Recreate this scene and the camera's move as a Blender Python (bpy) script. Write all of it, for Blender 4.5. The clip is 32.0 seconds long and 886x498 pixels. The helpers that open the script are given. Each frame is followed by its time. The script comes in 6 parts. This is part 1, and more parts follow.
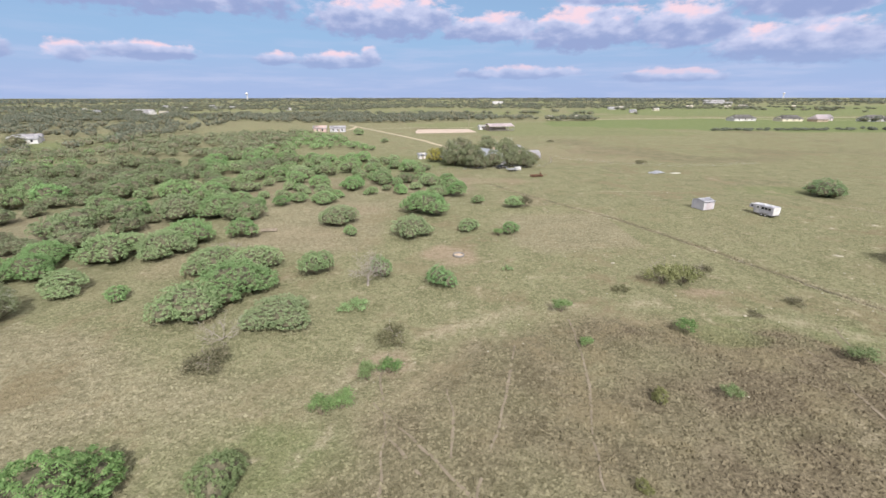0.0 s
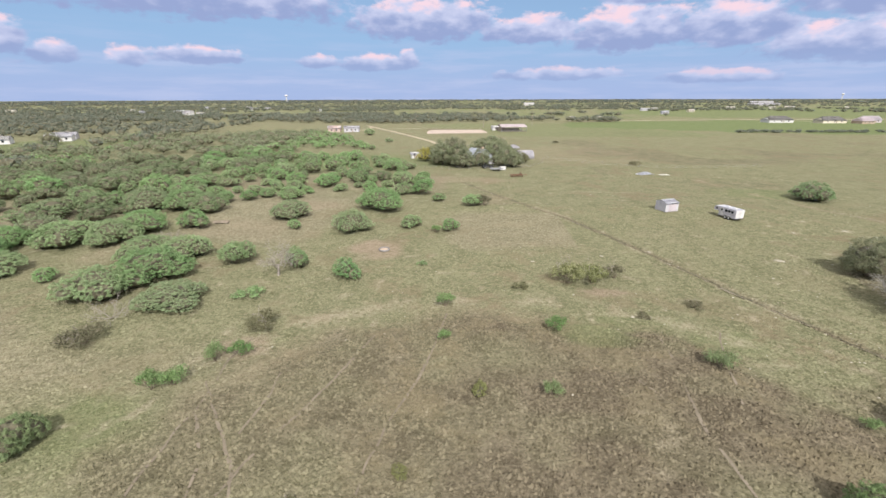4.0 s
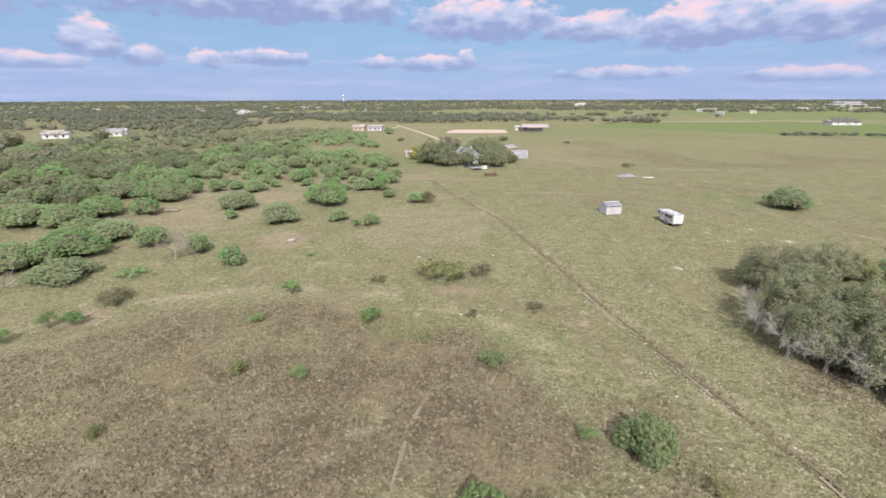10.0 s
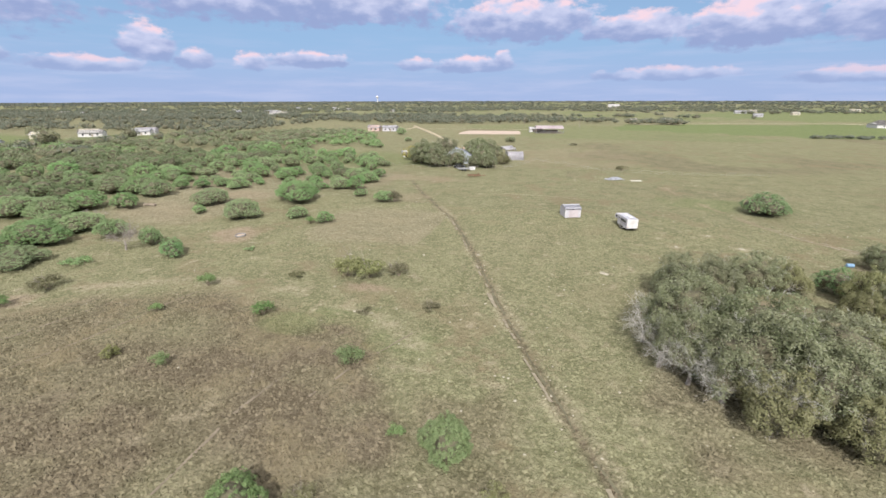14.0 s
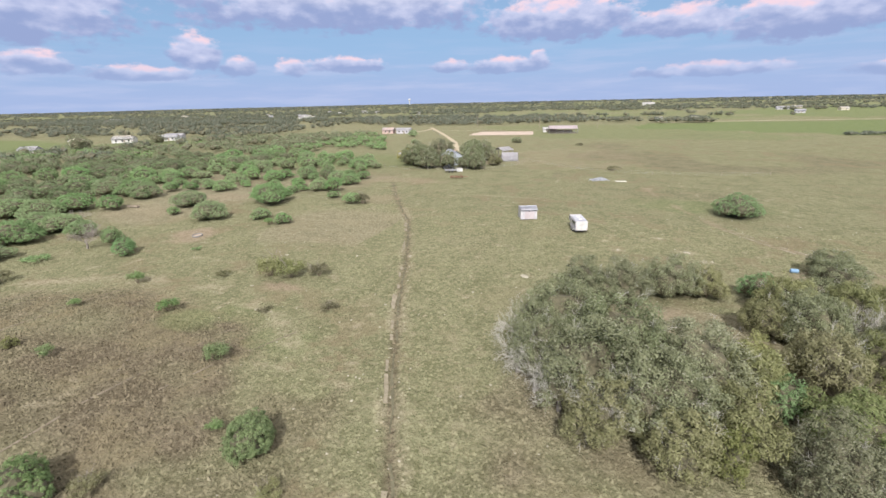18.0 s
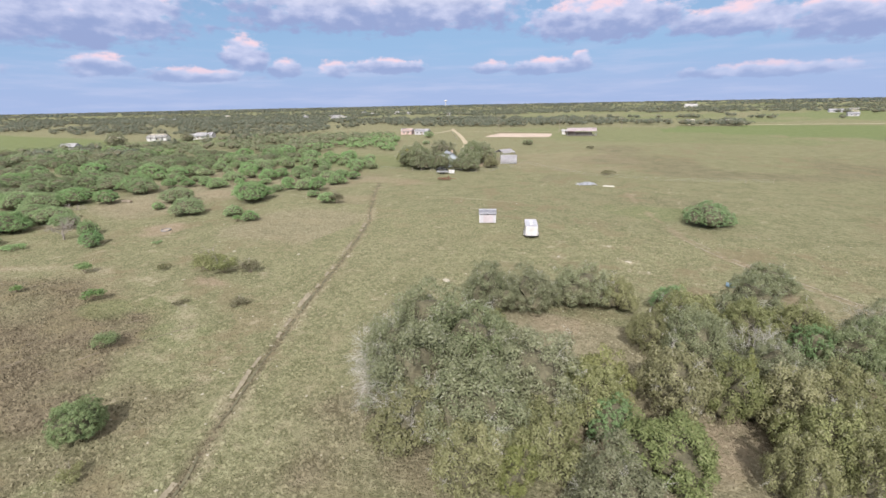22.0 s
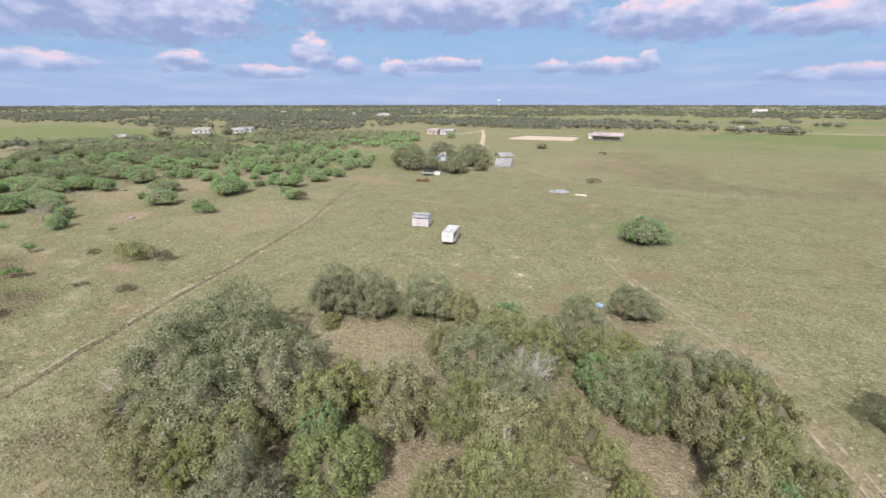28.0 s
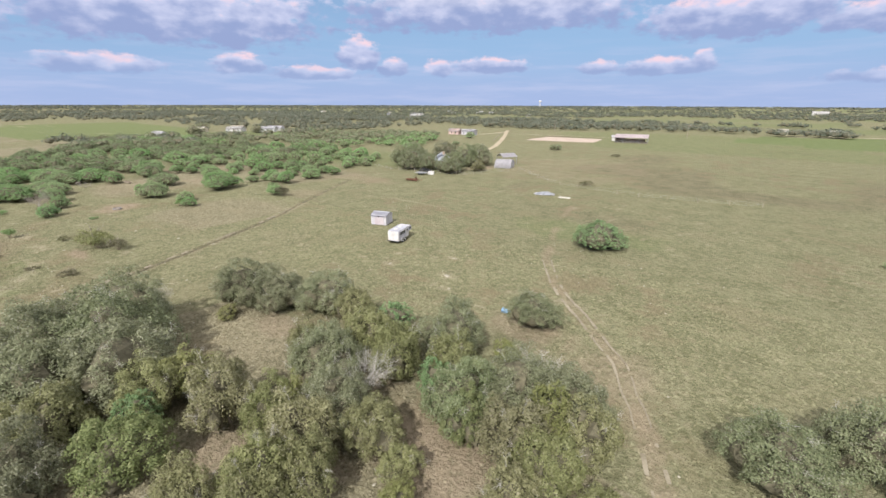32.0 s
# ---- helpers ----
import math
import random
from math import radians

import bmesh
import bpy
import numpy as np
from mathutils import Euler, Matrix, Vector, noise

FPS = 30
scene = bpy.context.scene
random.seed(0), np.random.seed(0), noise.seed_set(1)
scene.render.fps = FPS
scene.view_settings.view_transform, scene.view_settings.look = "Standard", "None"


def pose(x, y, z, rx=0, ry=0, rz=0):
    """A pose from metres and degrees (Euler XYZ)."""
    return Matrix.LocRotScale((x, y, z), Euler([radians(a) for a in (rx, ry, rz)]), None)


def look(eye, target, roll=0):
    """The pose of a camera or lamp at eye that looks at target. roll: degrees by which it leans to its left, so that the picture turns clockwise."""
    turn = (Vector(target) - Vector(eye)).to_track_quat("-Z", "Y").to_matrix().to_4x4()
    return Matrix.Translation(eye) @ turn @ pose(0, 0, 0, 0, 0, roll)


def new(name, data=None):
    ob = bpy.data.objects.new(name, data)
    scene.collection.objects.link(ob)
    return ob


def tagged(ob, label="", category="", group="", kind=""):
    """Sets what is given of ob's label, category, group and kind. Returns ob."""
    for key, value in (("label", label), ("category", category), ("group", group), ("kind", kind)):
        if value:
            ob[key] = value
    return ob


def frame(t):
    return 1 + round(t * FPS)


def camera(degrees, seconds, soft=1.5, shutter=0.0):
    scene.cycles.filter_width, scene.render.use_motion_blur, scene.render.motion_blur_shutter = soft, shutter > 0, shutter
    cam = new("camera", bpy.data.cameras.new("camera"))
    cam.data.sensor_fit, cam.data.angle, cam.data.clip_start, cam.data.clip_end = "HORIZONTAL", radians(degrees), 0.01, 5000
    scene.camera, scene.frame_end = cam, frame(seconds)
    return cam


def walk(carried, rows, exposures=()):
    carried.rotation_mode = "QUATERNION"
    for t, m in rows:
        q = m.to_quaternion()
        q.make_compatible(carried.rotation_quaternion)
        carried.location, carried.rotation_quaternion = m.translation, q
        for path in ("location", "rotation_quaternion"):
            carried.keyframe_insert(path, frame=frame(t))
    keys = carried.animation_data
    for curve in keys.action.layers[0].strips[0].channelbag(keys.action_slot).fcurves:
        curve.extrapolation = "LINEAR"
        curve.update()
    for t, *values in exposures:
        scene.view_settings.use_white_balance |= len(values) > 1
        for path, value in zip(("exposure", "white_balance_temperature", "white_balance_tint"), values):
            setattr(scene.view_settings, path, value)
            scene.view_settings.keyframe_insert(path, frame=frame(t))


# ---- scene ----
# the flight: seconds, x, y, z, pitch, heading, lean
EXPO = 0.41
cam = camera(92.9, 32.0, soft=1.55, shutter=0.35)
PATH = [
    (0.0, -0.02, -0.00, 25.45, -20.01, 0.03, -0.06),
    (0.5, 2.26, -0.27, 25.40, -19.96, 0.56, -0.03),
    (1.0, 4.42, -0.52, 25.39, -19.94, 1.11, -0.00),
    (1.5, 6.72, -0.68, 25.33, -19.92, 1.70, 0.03),
    (2.0, 8.98, -0.72, 25.24, -19.91, 2.32, -0.01),
    (2.5, 11.33, -0.79, 25.14, -19.91, 2.96, -0.00),
    (3.0, 13.68, -0.70, 25.00, -19.88, 3.53, 0.00),
    (3.5, 16.05, -0.55, 24.80, -19.82, 4.15, -0.10),
    (5.5, 24.95, 0.24, 24.33, -19.78, 6.54, -0.05),
    (6.0, 27.16, 0.14, 24.22, -19.77, 7.18, -0.02),
    (6.5, 29.42, 0.22, 24.31, -19.76, 7.79, -0.16),
    (7.0, 31.57, 0.39, 24.30, -19.75, 8.34, -0.09),
    (7.5, 33.76, 0.68, 24.30, -19.78, 8.98, -0.09),
    (8.0, 35.99, 0.95, 24.33, -19.76, 9.67, -0.14),
    (8.5, 38.09, 1.20, 24.29, -19.78, 10.34, -0.13),
    (9.0, 40.22, 1.57, 24.17, -19.76, 10.84, -0.15),
    (9.5, 42.33, 1.82, 24.14, -19.77, 11.49, -0.18),
    (10.0, 44.37, 2.13, 24.05, -19.74, 11.98, -0.16),
    (10.5, 46.39, 2.50, 23.99, -19.72, 12.51, -0.23),
    (11.0, 48.36, 2.83, 23.85, -19.69, 13.08, -0.14),
    (11.5, 50.29, 3.14, 23.81, -19.68, 13.62, -0.06),
    (12.0, 52.24, 3.51, 23.83, -19.67, 14.04, -0.09),
    (12.5, 54.19, 3.96, 23.87, -19.66, 14.70, -0.10),
    (13.0, 56.12, 4.53, 23.86, -19.65, 15.23, -0.10),
    (13.5, 58.16, 5.02, 23.92, -19.62, 15.90, -0.07),
    (14.0, 60.25, 5.61, 23.91, -19.59, 16.50, -0.14),
    (14.5, 62.27, 6.24, 23.86, -19.52, 16.96, -0.13),
    (16.5, 70.14, 8.81, 23.79, -19.45, 19.23, -0.11),
    (17.0, 72.08, 9.52, 23.81, -19.42, 19.81, -0.12),
    (17.5, 74.02, 10.13, 23.81, -19.41, 20.49, -0.13),
    (18.0, 75.99, 10.67, 23.77, -19.33, 21.27, -1.32),
    (18.5, 77.89, 11.37, 23.78, -19.33, 22.08, -1.54),
    (19.0, 79.62, 12.08, 23.80, -19.07, 24.26, -6.12),
    (19.5, 81.44, 12.92, 23.77, -19.33, 22.93, -0.27),
    (20.0, 83.32, 13.64, 23.75, -19.31, 23.94, -0.31),
    (20.5, 85.09, 14.34, 23.67, -19.25, 24.42, -0.16),
    (21.0, 86.88, 15.15, 23.67, -19.26, 24.84, -0.11),
    (21.5, 88.72, 16.06, 23.66, -19.20, 25.47, -0.28),
    (22.0, 90.54, 16.98, 23.64, -19.10, 26.16, -1.15),
    (22.5, 92.40, 17.61, 23.84, -19.09, 27.17, -2.11),
    (23.0, 94.28, 18.52, 23.76, -19.08, 27.66, -1.82),
    (23.5, 96.13, 19.52, 23.76, -19.12, 27.78, -0.76),
    (24.0, 97.87, 20.52, 23.80, -19.16, 28.18, -0.12),
    (24.5, 99.53, 21.41, 23.90, -19.10, 29.34, -1.74),
    (25.0, 101.48, 22.34, 23.94, -19.15, 29.45, -0.06),
    (25.5, 103.13, 23.04, 24.09, -19.11, 29.98, -0.94),
    (27.5, 110.13, 27.38, 24.35, -19.11, 32.67, -0.70),
    (28.0, 111.67, 28.39, 24.38, -19.14, 33.10, -0.04),
    (28.5, 113.17, 29.68, 24.28, -19.08, 33.81, -0.30),
    (29.0, 114.87, 30.97, 24.25, -19.10, 34.46, 0.07),
    (29.5, 116.37, 32.21, 24.19, -19.11, 34.79, 0.11),
    (30.0, 118.08, 33.19, 24.24, -19.10, 35.82, 0.12),
    (30.5, 119.74, 34.55, 24.17, -19.06, 36.57, -0.11),
    (31.0, 121.48, 35.92, 24.16, -19.08, 37.20, 0.16),
    (31.5, 123.17, 37.16, 24.14, -19.08, 37.82, 0.20),
    (32.0, 124.69, 38.47, 24.02, -19.07, 38.48, 0.17),
]
walk(cam, [(t, pose(x, y, z, 90 + pitch, 0, yaw) @ pose(0, 0, 0, 0, 0, lean)) for t, x, y, z, pitch, yaw, lean in PATH],
     exposures=[(0.0, EXPO), (32.0, EXPO)])

# ---------------------------------------------------------------- world and sun
SUN_FROM = Vector((0.30, -0.954, 0)).normalized()
SUN_EL = radians(44)


def node(nt, kind, **sets):
    n = nt.nodes.new(kind)
    for k, v in sets.items():
        if k == "op":
            n.operation = v
        elif k == "ins":
            for i, w in v.items():
                if isinstance(w, bpy.types.NodeSocket):
                    nt.links.new(w, n.inputs[i])
                else:
                    n.inputs[i].default_value = w
    return n


def calc(nt, op, a, b=None, c=None, clamp=False):
    n = nt.nodes.new("ShaderNodeMath")
    n.operation, n.use_clamp = op, clamp
    for i, w in enumerate((a, b, c)):
        if w is None:
            continue
        if isinstance(w, bpy.types.NodeSocket):
            nt.links.new(w, n.inputs[i])
        else:
            n.inputs[i].default_value = w
    return n.outputs[0]


def blend(nt, fac, a, b):
    n = nt.nodes.new("ShaderNodeMix")
    n.data_type = "RGBA"
    for i, w in ((0, fac), (6, a), (7, b)):
        if isinstance(w, bpy.types.NodeSocket):
            nt.links.new(w, n.inputs[i])
        elif i == 0:
            n.inputs[i].default_value = w
        else:
            n.inputs[i].default_value = (*w, 1)
    return n.outputs[2]


def ramp(nt, fac, lo, hi, a=0.0, b=1.0):
    n = nt.nodes.new("ShaderNodeMapRange")
    n.interpolation_type = "SMOOTHSTEP"
    nt.links.new(fac, n.inputs[0])
    for i, w in ((1, lo), (2, hi), (3, a), (4, b)):
        n.inputs[i].default_value = w
    return n.outputs[0]


def fuzz(nt, vec, scale, detail=4.0, rough=0.55):
    n = nt.nodes.new("ShaderNodeTexNoise")
    nt.links.new(vec, n.inputs["Vector"])
    n.inputs["Scale"].default_value, n.inputs["Detail"].default_value, n.inputs["Roughness"].default_value = scale, detail, rough
    return n.outputs["Fac"]


# cumulus clouds: heading and height over the horizon in degrees, half width, half height
CLOUDS = [
    (-33.0, 10.4, 15.5, 3.4), (-7.0, 8.3, 8.0, 2.6), (6.2, 7.3, 6.0, 1.6), (16.4, 6.8, 6.6, 2.6), (27.0, 6.8, 5.4, 2.6), (37.5, 4.6, 7.2, 2.2),
    (38.0, 8.6, 7.0, 2.4), (19.5, 10.4, 5.0, 1.2), (-69.0, 8.4, 14.0, 3.6), (-49.0, 5.3, 2.4, 1.9), (-44.6, 4.0, 1.7, 1.2), (-39.3, 3.9, 1.5, 1.0),
    (-32.6, 4.3, 4.0, 1.0), (-19.6, 3.9, 2.2, 0.8), (-13.0, 3.8, 4.6, 1.0), (-9.0, 4.3, 1.1, 1.2), (9.0, 2.5, 6.6, 0.8), (26.4, 2.0, 5.0, 0.8),
    (-62.4, 3.9, 2.6, 1.2), (-75.5, 3.5, 5.0, 1.1), (-54.5, 3.3, 5.0, 0.8), (52.0, 6.0, 9.0, 3.0), (-94.0, 6.0, 9.0, 2.8)]


def build_world():
    world = bpy.data.worlds.new("sky")
    world.use_nodes = True
    scene.world = world
    nt = world.node_tree
    nt.nodes.clear()
    out = nt.nodes.new("ShaderNodeOutputWorld")
    back = nt.nodes.new("ShaderNodeBackground")
    nt.links.new(back.outputs[0], out.inputs[0])
    sky = nt.nodes.new("ShaderNodeTexSky")
    sky.sky_type, sky.sun_disc = "NISHITA", False
    sky.sun_elevation, sky.sun_rotation = SUN_EL, math.atan2(SUN_FROM.x, SUN_FROM.y)
    sky.air_density, sky.dust_density, sky.ozone_density = 1.0, 0.6, 2.5
    way = nt.nodes.new("ShaderNodeTexCoord").outputs["Generated"]
    xyz = node(nt, "ShaderNodeSeparateXYZ", ins={0: way}).outputs
    az = calc(nt, "MULTIPLY", calc(nt, "ARCTAN2", xyz[0], xyz[1]), 57.2958)
    el = calc(nt, "MULTIPLY", calc(nt, "ARCSINE", xyz[2]), 57.2958)
    flat = node(nt, "ShaderNodeCombineXYZ", ins={0: az, 1: calc(nt, "MULTIPLY", el, 1.9), 2: 0.0}).outputs[0]
    billow = fuzz(nt, flat, 0.22, 7.0, 0.56)
    puff = fuzz(nt, flat, 0.34, 4.0, 0.5)
    n1 = calc(nt, "MULTIPLY_ADD", billow, 2.6, -1.3)
    best, weights, lifts = None, None, None
    for a, e, wa, we in CLOUDS:
        u = calc(nt, "MULTIPLY", calc(nt, "SUBTRACT", az, a), 1 / wa)
        v = calc(nt, "MULTIPLY", calc(nt, "SUBTRACT", el, e), 1 / we)
        vv = calc(nt, "MULTIPLY_ADD", calc(nt, "MINIMUM", v, 0.0), 0.6, v)
        d = calc(nt, "SUBTRACT", 1.0, calc(nt, "SQRT", calc(nt, "ADD", calc(nt, "MULTIPLY", u, u), calc(nt, "MULTIPLY", vv, vv))))
        w = calc(nt, "POWER", calc(nt, "MAXIMUM", calc(nt, "ADD", d, 0.8), 0.02), 4.0)
        wv = calc(nt, "MULTIPLY", w, v)
        best = d if best is None else calc(nt, "MAXIMUM", best, d)
        weights = w if weights is None else calc(nt, "ADD", weights, w)
        lifts = wv if lifts is None else calc(nt, "ADD", lifts, wv)
    lift = calc(nt, "DIVIDE", lifts, weights)
    # clouds go on outside the flight's view, unseen, thickened to add fill light
    rest = calc(nt, "MULTIPLY_ADD", fuzz(nt, node(nt, "ShaderNodeVectorMath", op="MULTIPLY", ins={0: way, 1: (1, 1, 2.5)}).outputs[0], 3.2, 5.0), 2.6, -0.85)
    high = ramp(nt, el, 10.0, 16.0)
    best = calc(nt, "MAXIMUM", best, calc(nt, "ADD", calc(nt, "MULTIPLY", rest, high), calc(nt, "MULTIPLY_ADD", high, 1.0, -1.0)))
    dense = calc(nt, "ADD", best, calc(nt, "ADD", calc(nt, "MULTIPLY_ADD", n1, 0.50, 0.24), calc(nt, "MULTIPLY_ADD", fuzz(nt, flat, 0.62, 4.0, 0.55), 1.3, -0.65)))
    mask = calc(nt, "MULTIPLY", ramp(nt, dense, -0.12, 0.36), calc(nt, "MULTIPLY", ramp(nt, el, 0.3, 1.6), ramp(nt, el, 2.0, 5.5, 0.62, 1.0)))
    # grey-blue bases, white bodies and rosy sunlit heads
    light = calc(nt, "ADD", calc(nt, "MULTIPLY", lift, 0.85), calc(nt, "MULTIPLY_ADD", puff, 2.6, -1.22))
    shade = blend(nt, ramp(nt, light, -0.35, 0.80), (3.3, 4.1, 6.8), (6.5, 6.9, 9.2))
    shade = blend(nt, ramp(nt, light, 0.50, 1.05), shade, (9.6, 7.3, 8.3))
    # unseen high clouds set brighter than those in view, to lift shadows
    shade = blend(nt, high, shade, (11.0, 10.6, 10.6))
    # thin haze streaks low over the horizon
    streak = fuzz(nt, node(nt, "ShaderNodeCombineXYZ", ins={0: calc(nt, "MULTIPLY", az, 0.10), 1: calc(nt, "MULTIPLY", el, 0.9), 2: 3.0}).outputs[0], 1.0, 5.0)
    veil = calc(nt, "MULTIPLY", ramp(nt, streak, 0.42, 0.72, 0.0, 0.6), ramp(nt, el, 9.0, 2.0))
    clear = blend(nt, ramp(nt, el, 26.0, 1.0, 0.0, 0.88), sky.outputs[0], (3.1, 5.0, 8.1))
    clear = blend(nt, ramp(nt, el, 7.0, 0.0, 0.0, 0.85), clear, (4.2, 5.2, 8.1))
    colour = blend(nt, veil, clear, (5.4, 6.1, 8.6))
    colour = blend(nt, mask, colour, shade)
    nt.links.new(colour, back.inputs[0])
    back.inputs[1].default_value = 0.074


build_world()
sun = new("sun", bpy.data.lights.new("sun", "SUN"))
sun.data.energy, sun.data.angle, sun.data.color = 4.2, radians(0.6), (1.0, 0.95, 0.87)
sun.matrix_world = look(SUN_FROM * 60 * math.cos(SUN_EL) + Vector((0, 0, 60 * math.sin(SUN_EL))), (0, 0, 0))


# ---------------------------------------------------------------- materials
def material(name, rough=0.8, metal=0.0):
    m = bpy.data.materials.new(name)
    m.use_nodes = True
    p = m.node_tree.nodes["Principled BSDF"]
    p.inputs["Roughness"].default_value, p.inputs["Metallic"].default_value = rough, metal
    p.inputs["Specular IOR Level"].default_value = 0.3
    return m, m.node_tree, p


def worn(name, a, b, rough=0.7, metal=0.0, scale=1.5, fine=18.0, bump=0.15):
    """Two tones mixed by coarse stains and fine grain, with a little relief."""
    m, nt, p = material(name, rough, metal)
    at = nt.nodes.new("ShaderNodeTexCoord").outputs["Object"]
    stain, grain = fuzz(nt, at, scale), fuzz(nt, at, fine, 3.0)
    f = calc(nt, "ADD", calc(nt, "MULTIPLY", stain, 0.7), calc(nt, "MULTIPLY", grain, 0.3))
    nt.links.new(blend(nt, ramp(nt, f, 0.36, 0.64), a, b), p.inputs["Base Color"])
    nt.links.new(ramp(nt, grain, 0.3, 0.7, max(rough - 0.12, 0.05), min(rough + 0.12, 1)), p.inputs["Roughness"])
    k = node(nt, "ShaderNodeBump", ins={"Strength": bump, "Distance": 0.02, "Height": grain})
    nt.links.new(k.outputs[0], p.inputs["Normal"])
    return m


def foliage(name, a, b, c, rough=0.6):
    """Leaf colour by sprig and by tree: a dark, b light, c the odd dry one."""
    m, nt, p = material(name, rough)
    isl = nt.nodes.new("ShaderNodeNewGeometry").outputs["Random Per Island"]
    tree = nt.nodes.new("ShaderNodeObjectInfo").outputs["Random"]
    at = nt.nodes.new("ShaderNodeTexCoord").outputs["Object"]
    f = calc(nt, "ADD", calc(nt, "MULTIPLY", isl, 0.45), calc(nt, "MULTIPLY", fuzz(nt, at, 0.9, 2.0), 0.55))
    col = blend(nt, ramp(nt, f, 0.28, 0.72), a, b)
    col = blend(nt, ramp(nt, isl, 0.90, 0.97, 0.0, 0.7), col, c)
    hsv = node(nt, "ShaderNodeHueSaturation", ins={"Color": col, "Hue": calc(nt, "MULTIPLY_ADD", tree, 0.035, 0.483), "Saturation": calc(nt, "MULTIPLY_ADD", tree, 0.25, 0.85),
                                                  "Value": calc(nt, "MULTIPLY_ADD", calc(nt, "FRACT", calc(nt, "MULTIPLY", tree, 7.3)), 0.26, 0.87)})
    nt.links.new(hsv.outputs[0], p.inputs["Base Color"])
    # light shines through thin leaves
    thin = node(nt, "ShaderNodeBsdfTranslucent", ins={"Color": hsv.outputs[0]})
    both = node(nt, "ShaderNodeMixShader", ins={0: 0.30, 1: p.outputs[0], 2: thin.outputs[0]})
    nt.links.new(both.outputs[0], nt.nodes["Material Output"].inputs[0])
    return m


def soil_colour(nt, jitter=None):
    """Colour of the pasture from where a point lies and from how dry, lush, bare or stony the ground is there."""
    at = nt.nodes.new("ShaderNodeNewGeometry").outputs["Position"]
    big, mid, small, tiny = fuzz(nt, at, 0.045, 3.0), fuzz(nt, at, 0.22, 4.0), fuzz(nt, at, 1.3, 5.0, 0.75), fuzz(nt, at, 3.6, 3.0, 0.75)
    tex = calc(nt, "ADD", calc(nt, "MULTIPLY", mid, 0.22), calc(nt, "ADD", calc(nt, "MULTIPLY", small, 0.4), calc(nt, "MULTIPLY", tiny, 0.38)))
    if jitter:
        tex = calc(nt, "ADD", calc(nt, "MULTIPLY", tex, 0.55), calc(nt, "MULTIPLY_ADD", jitter, 0.29, 0.10))

    zones = {}
    for name in ("brown", "lush", "dirt", "pale", "olive"):
        a = nt.nodes.new("ShaderNodeAttribute")
        a.attribute_name = name
        zones[name] = a.outputs["Fac"]
    col = blend(nt, ramp(nt, tex, 0.40, 0.60), (0.152, 0.140, 0.092), (0.278, 0.257, 0.180))
    green = blend(nt, ramp(nt, tex, 0.40, 0.60), (0.128, 0.130, 0.074), (0.240, 0.238, 0.150))
    col = blend(nt, ramp(nt, calc(nt, "ADD", calc(nt, "MULTIPLY", big, 0.8), calc(nt, "MULTIPLY_ADD", zones["olive"], 0.6, -0.2)), 0.30, 0.62), col, green)
    dry = blend(nt, ramp(nt, tex, 0.40, 0.60), (0.094, 0.078, 0.056), (0.188, 0.160, 0.116))
    col = blend(nt, zones["brown"], col, dry)
    # rusty drifts of dry seed heads and dark tussocks, their shading in the colour, spread over the whole pasture
    drift = calc(nt, "MULTIPLY", ramp(nt, fuzz(nt, at, 0.11, 7.0, 0.72), 0.50, 0.60), ramp(nt, fuzz(nt, at, 0.021, 2.0), 0.38, 0.60, 0.20, 0.90))
    col = blend(nt, drift, col, blend(nt, tex, (0.112, 0.096, 0.058), (0.250, 0.214, 0.144)))
    open_grass = calc(nt, "MULTIPLY_ADD", zones["brown"], -0.75, 1.0)
    tuss_shade = calc(nt, "MULTIPLY", open_grass, ramp(nt, fuzz(nt, at, 1.05, 4.0, 0.70), 0.52, 0.66, 0.0, 0.34))
    col = blend(nt, tuss_shade, col, (0.098, 0.092, 0.050))
    lean = calc(nt, "MULTIPLY", open_grass, ramp(nt, fuzz(nt, at, 0.75, 5.0, 0.70), 0.52, 0.67, 0.0, 0.48))
    col = blend(nt, lean, col, (0.300, 0.272, 0.190))
    rich = blend(nt, ramp(nt, tex, 0.3, 0.7), (0.100, 0.130, 0.055), (0.172, 0.205, 0.098))
    col = blend(nt, zones["lush"], col, rich)
    bare = blend(nt, ramp(nt, tex, 0.3, 0.7), (0.200, 0.160, 0.116), (0.325, 0.270, 0.202))
    col = blend(nt, calc(nt, "MULTIPLY", zones["dirt"], ramp(nt, small, 0.30, 0.50)), col, bare)
    chalk = blend(nt, ramp(nt, tex, 0.3, 0.7), (0.27, 0.235, 0.165), (0.40, 0.355, 0.275))
    col = blend(nt, calc(nt, "MULTIPLY", zones["pale"], ramp(nt, small, 0.34, 0.54)), col, chalk)
    return col, at, small, tiny


def soil_material():
    m, nt, p = material("pasture_soil", 0.95)
    col, at, small, tiny = soil_colour(nt)
    nt.links.new(col, p.inputs["Base Color"])
    h = calc(nt, "ADD", small, calc(nt, "MULTIPLY", tiny, 0.5))
    k = node(nt, "ShaderNodeBump", ins={"Strength": 0.9, "Distance": 0.45, "Height": h})
    nt.links.new(k.outputs[0], p.inputs["Normal"])
    p.inputs["Specular IOR Level"].default_value = 0.05
    return m


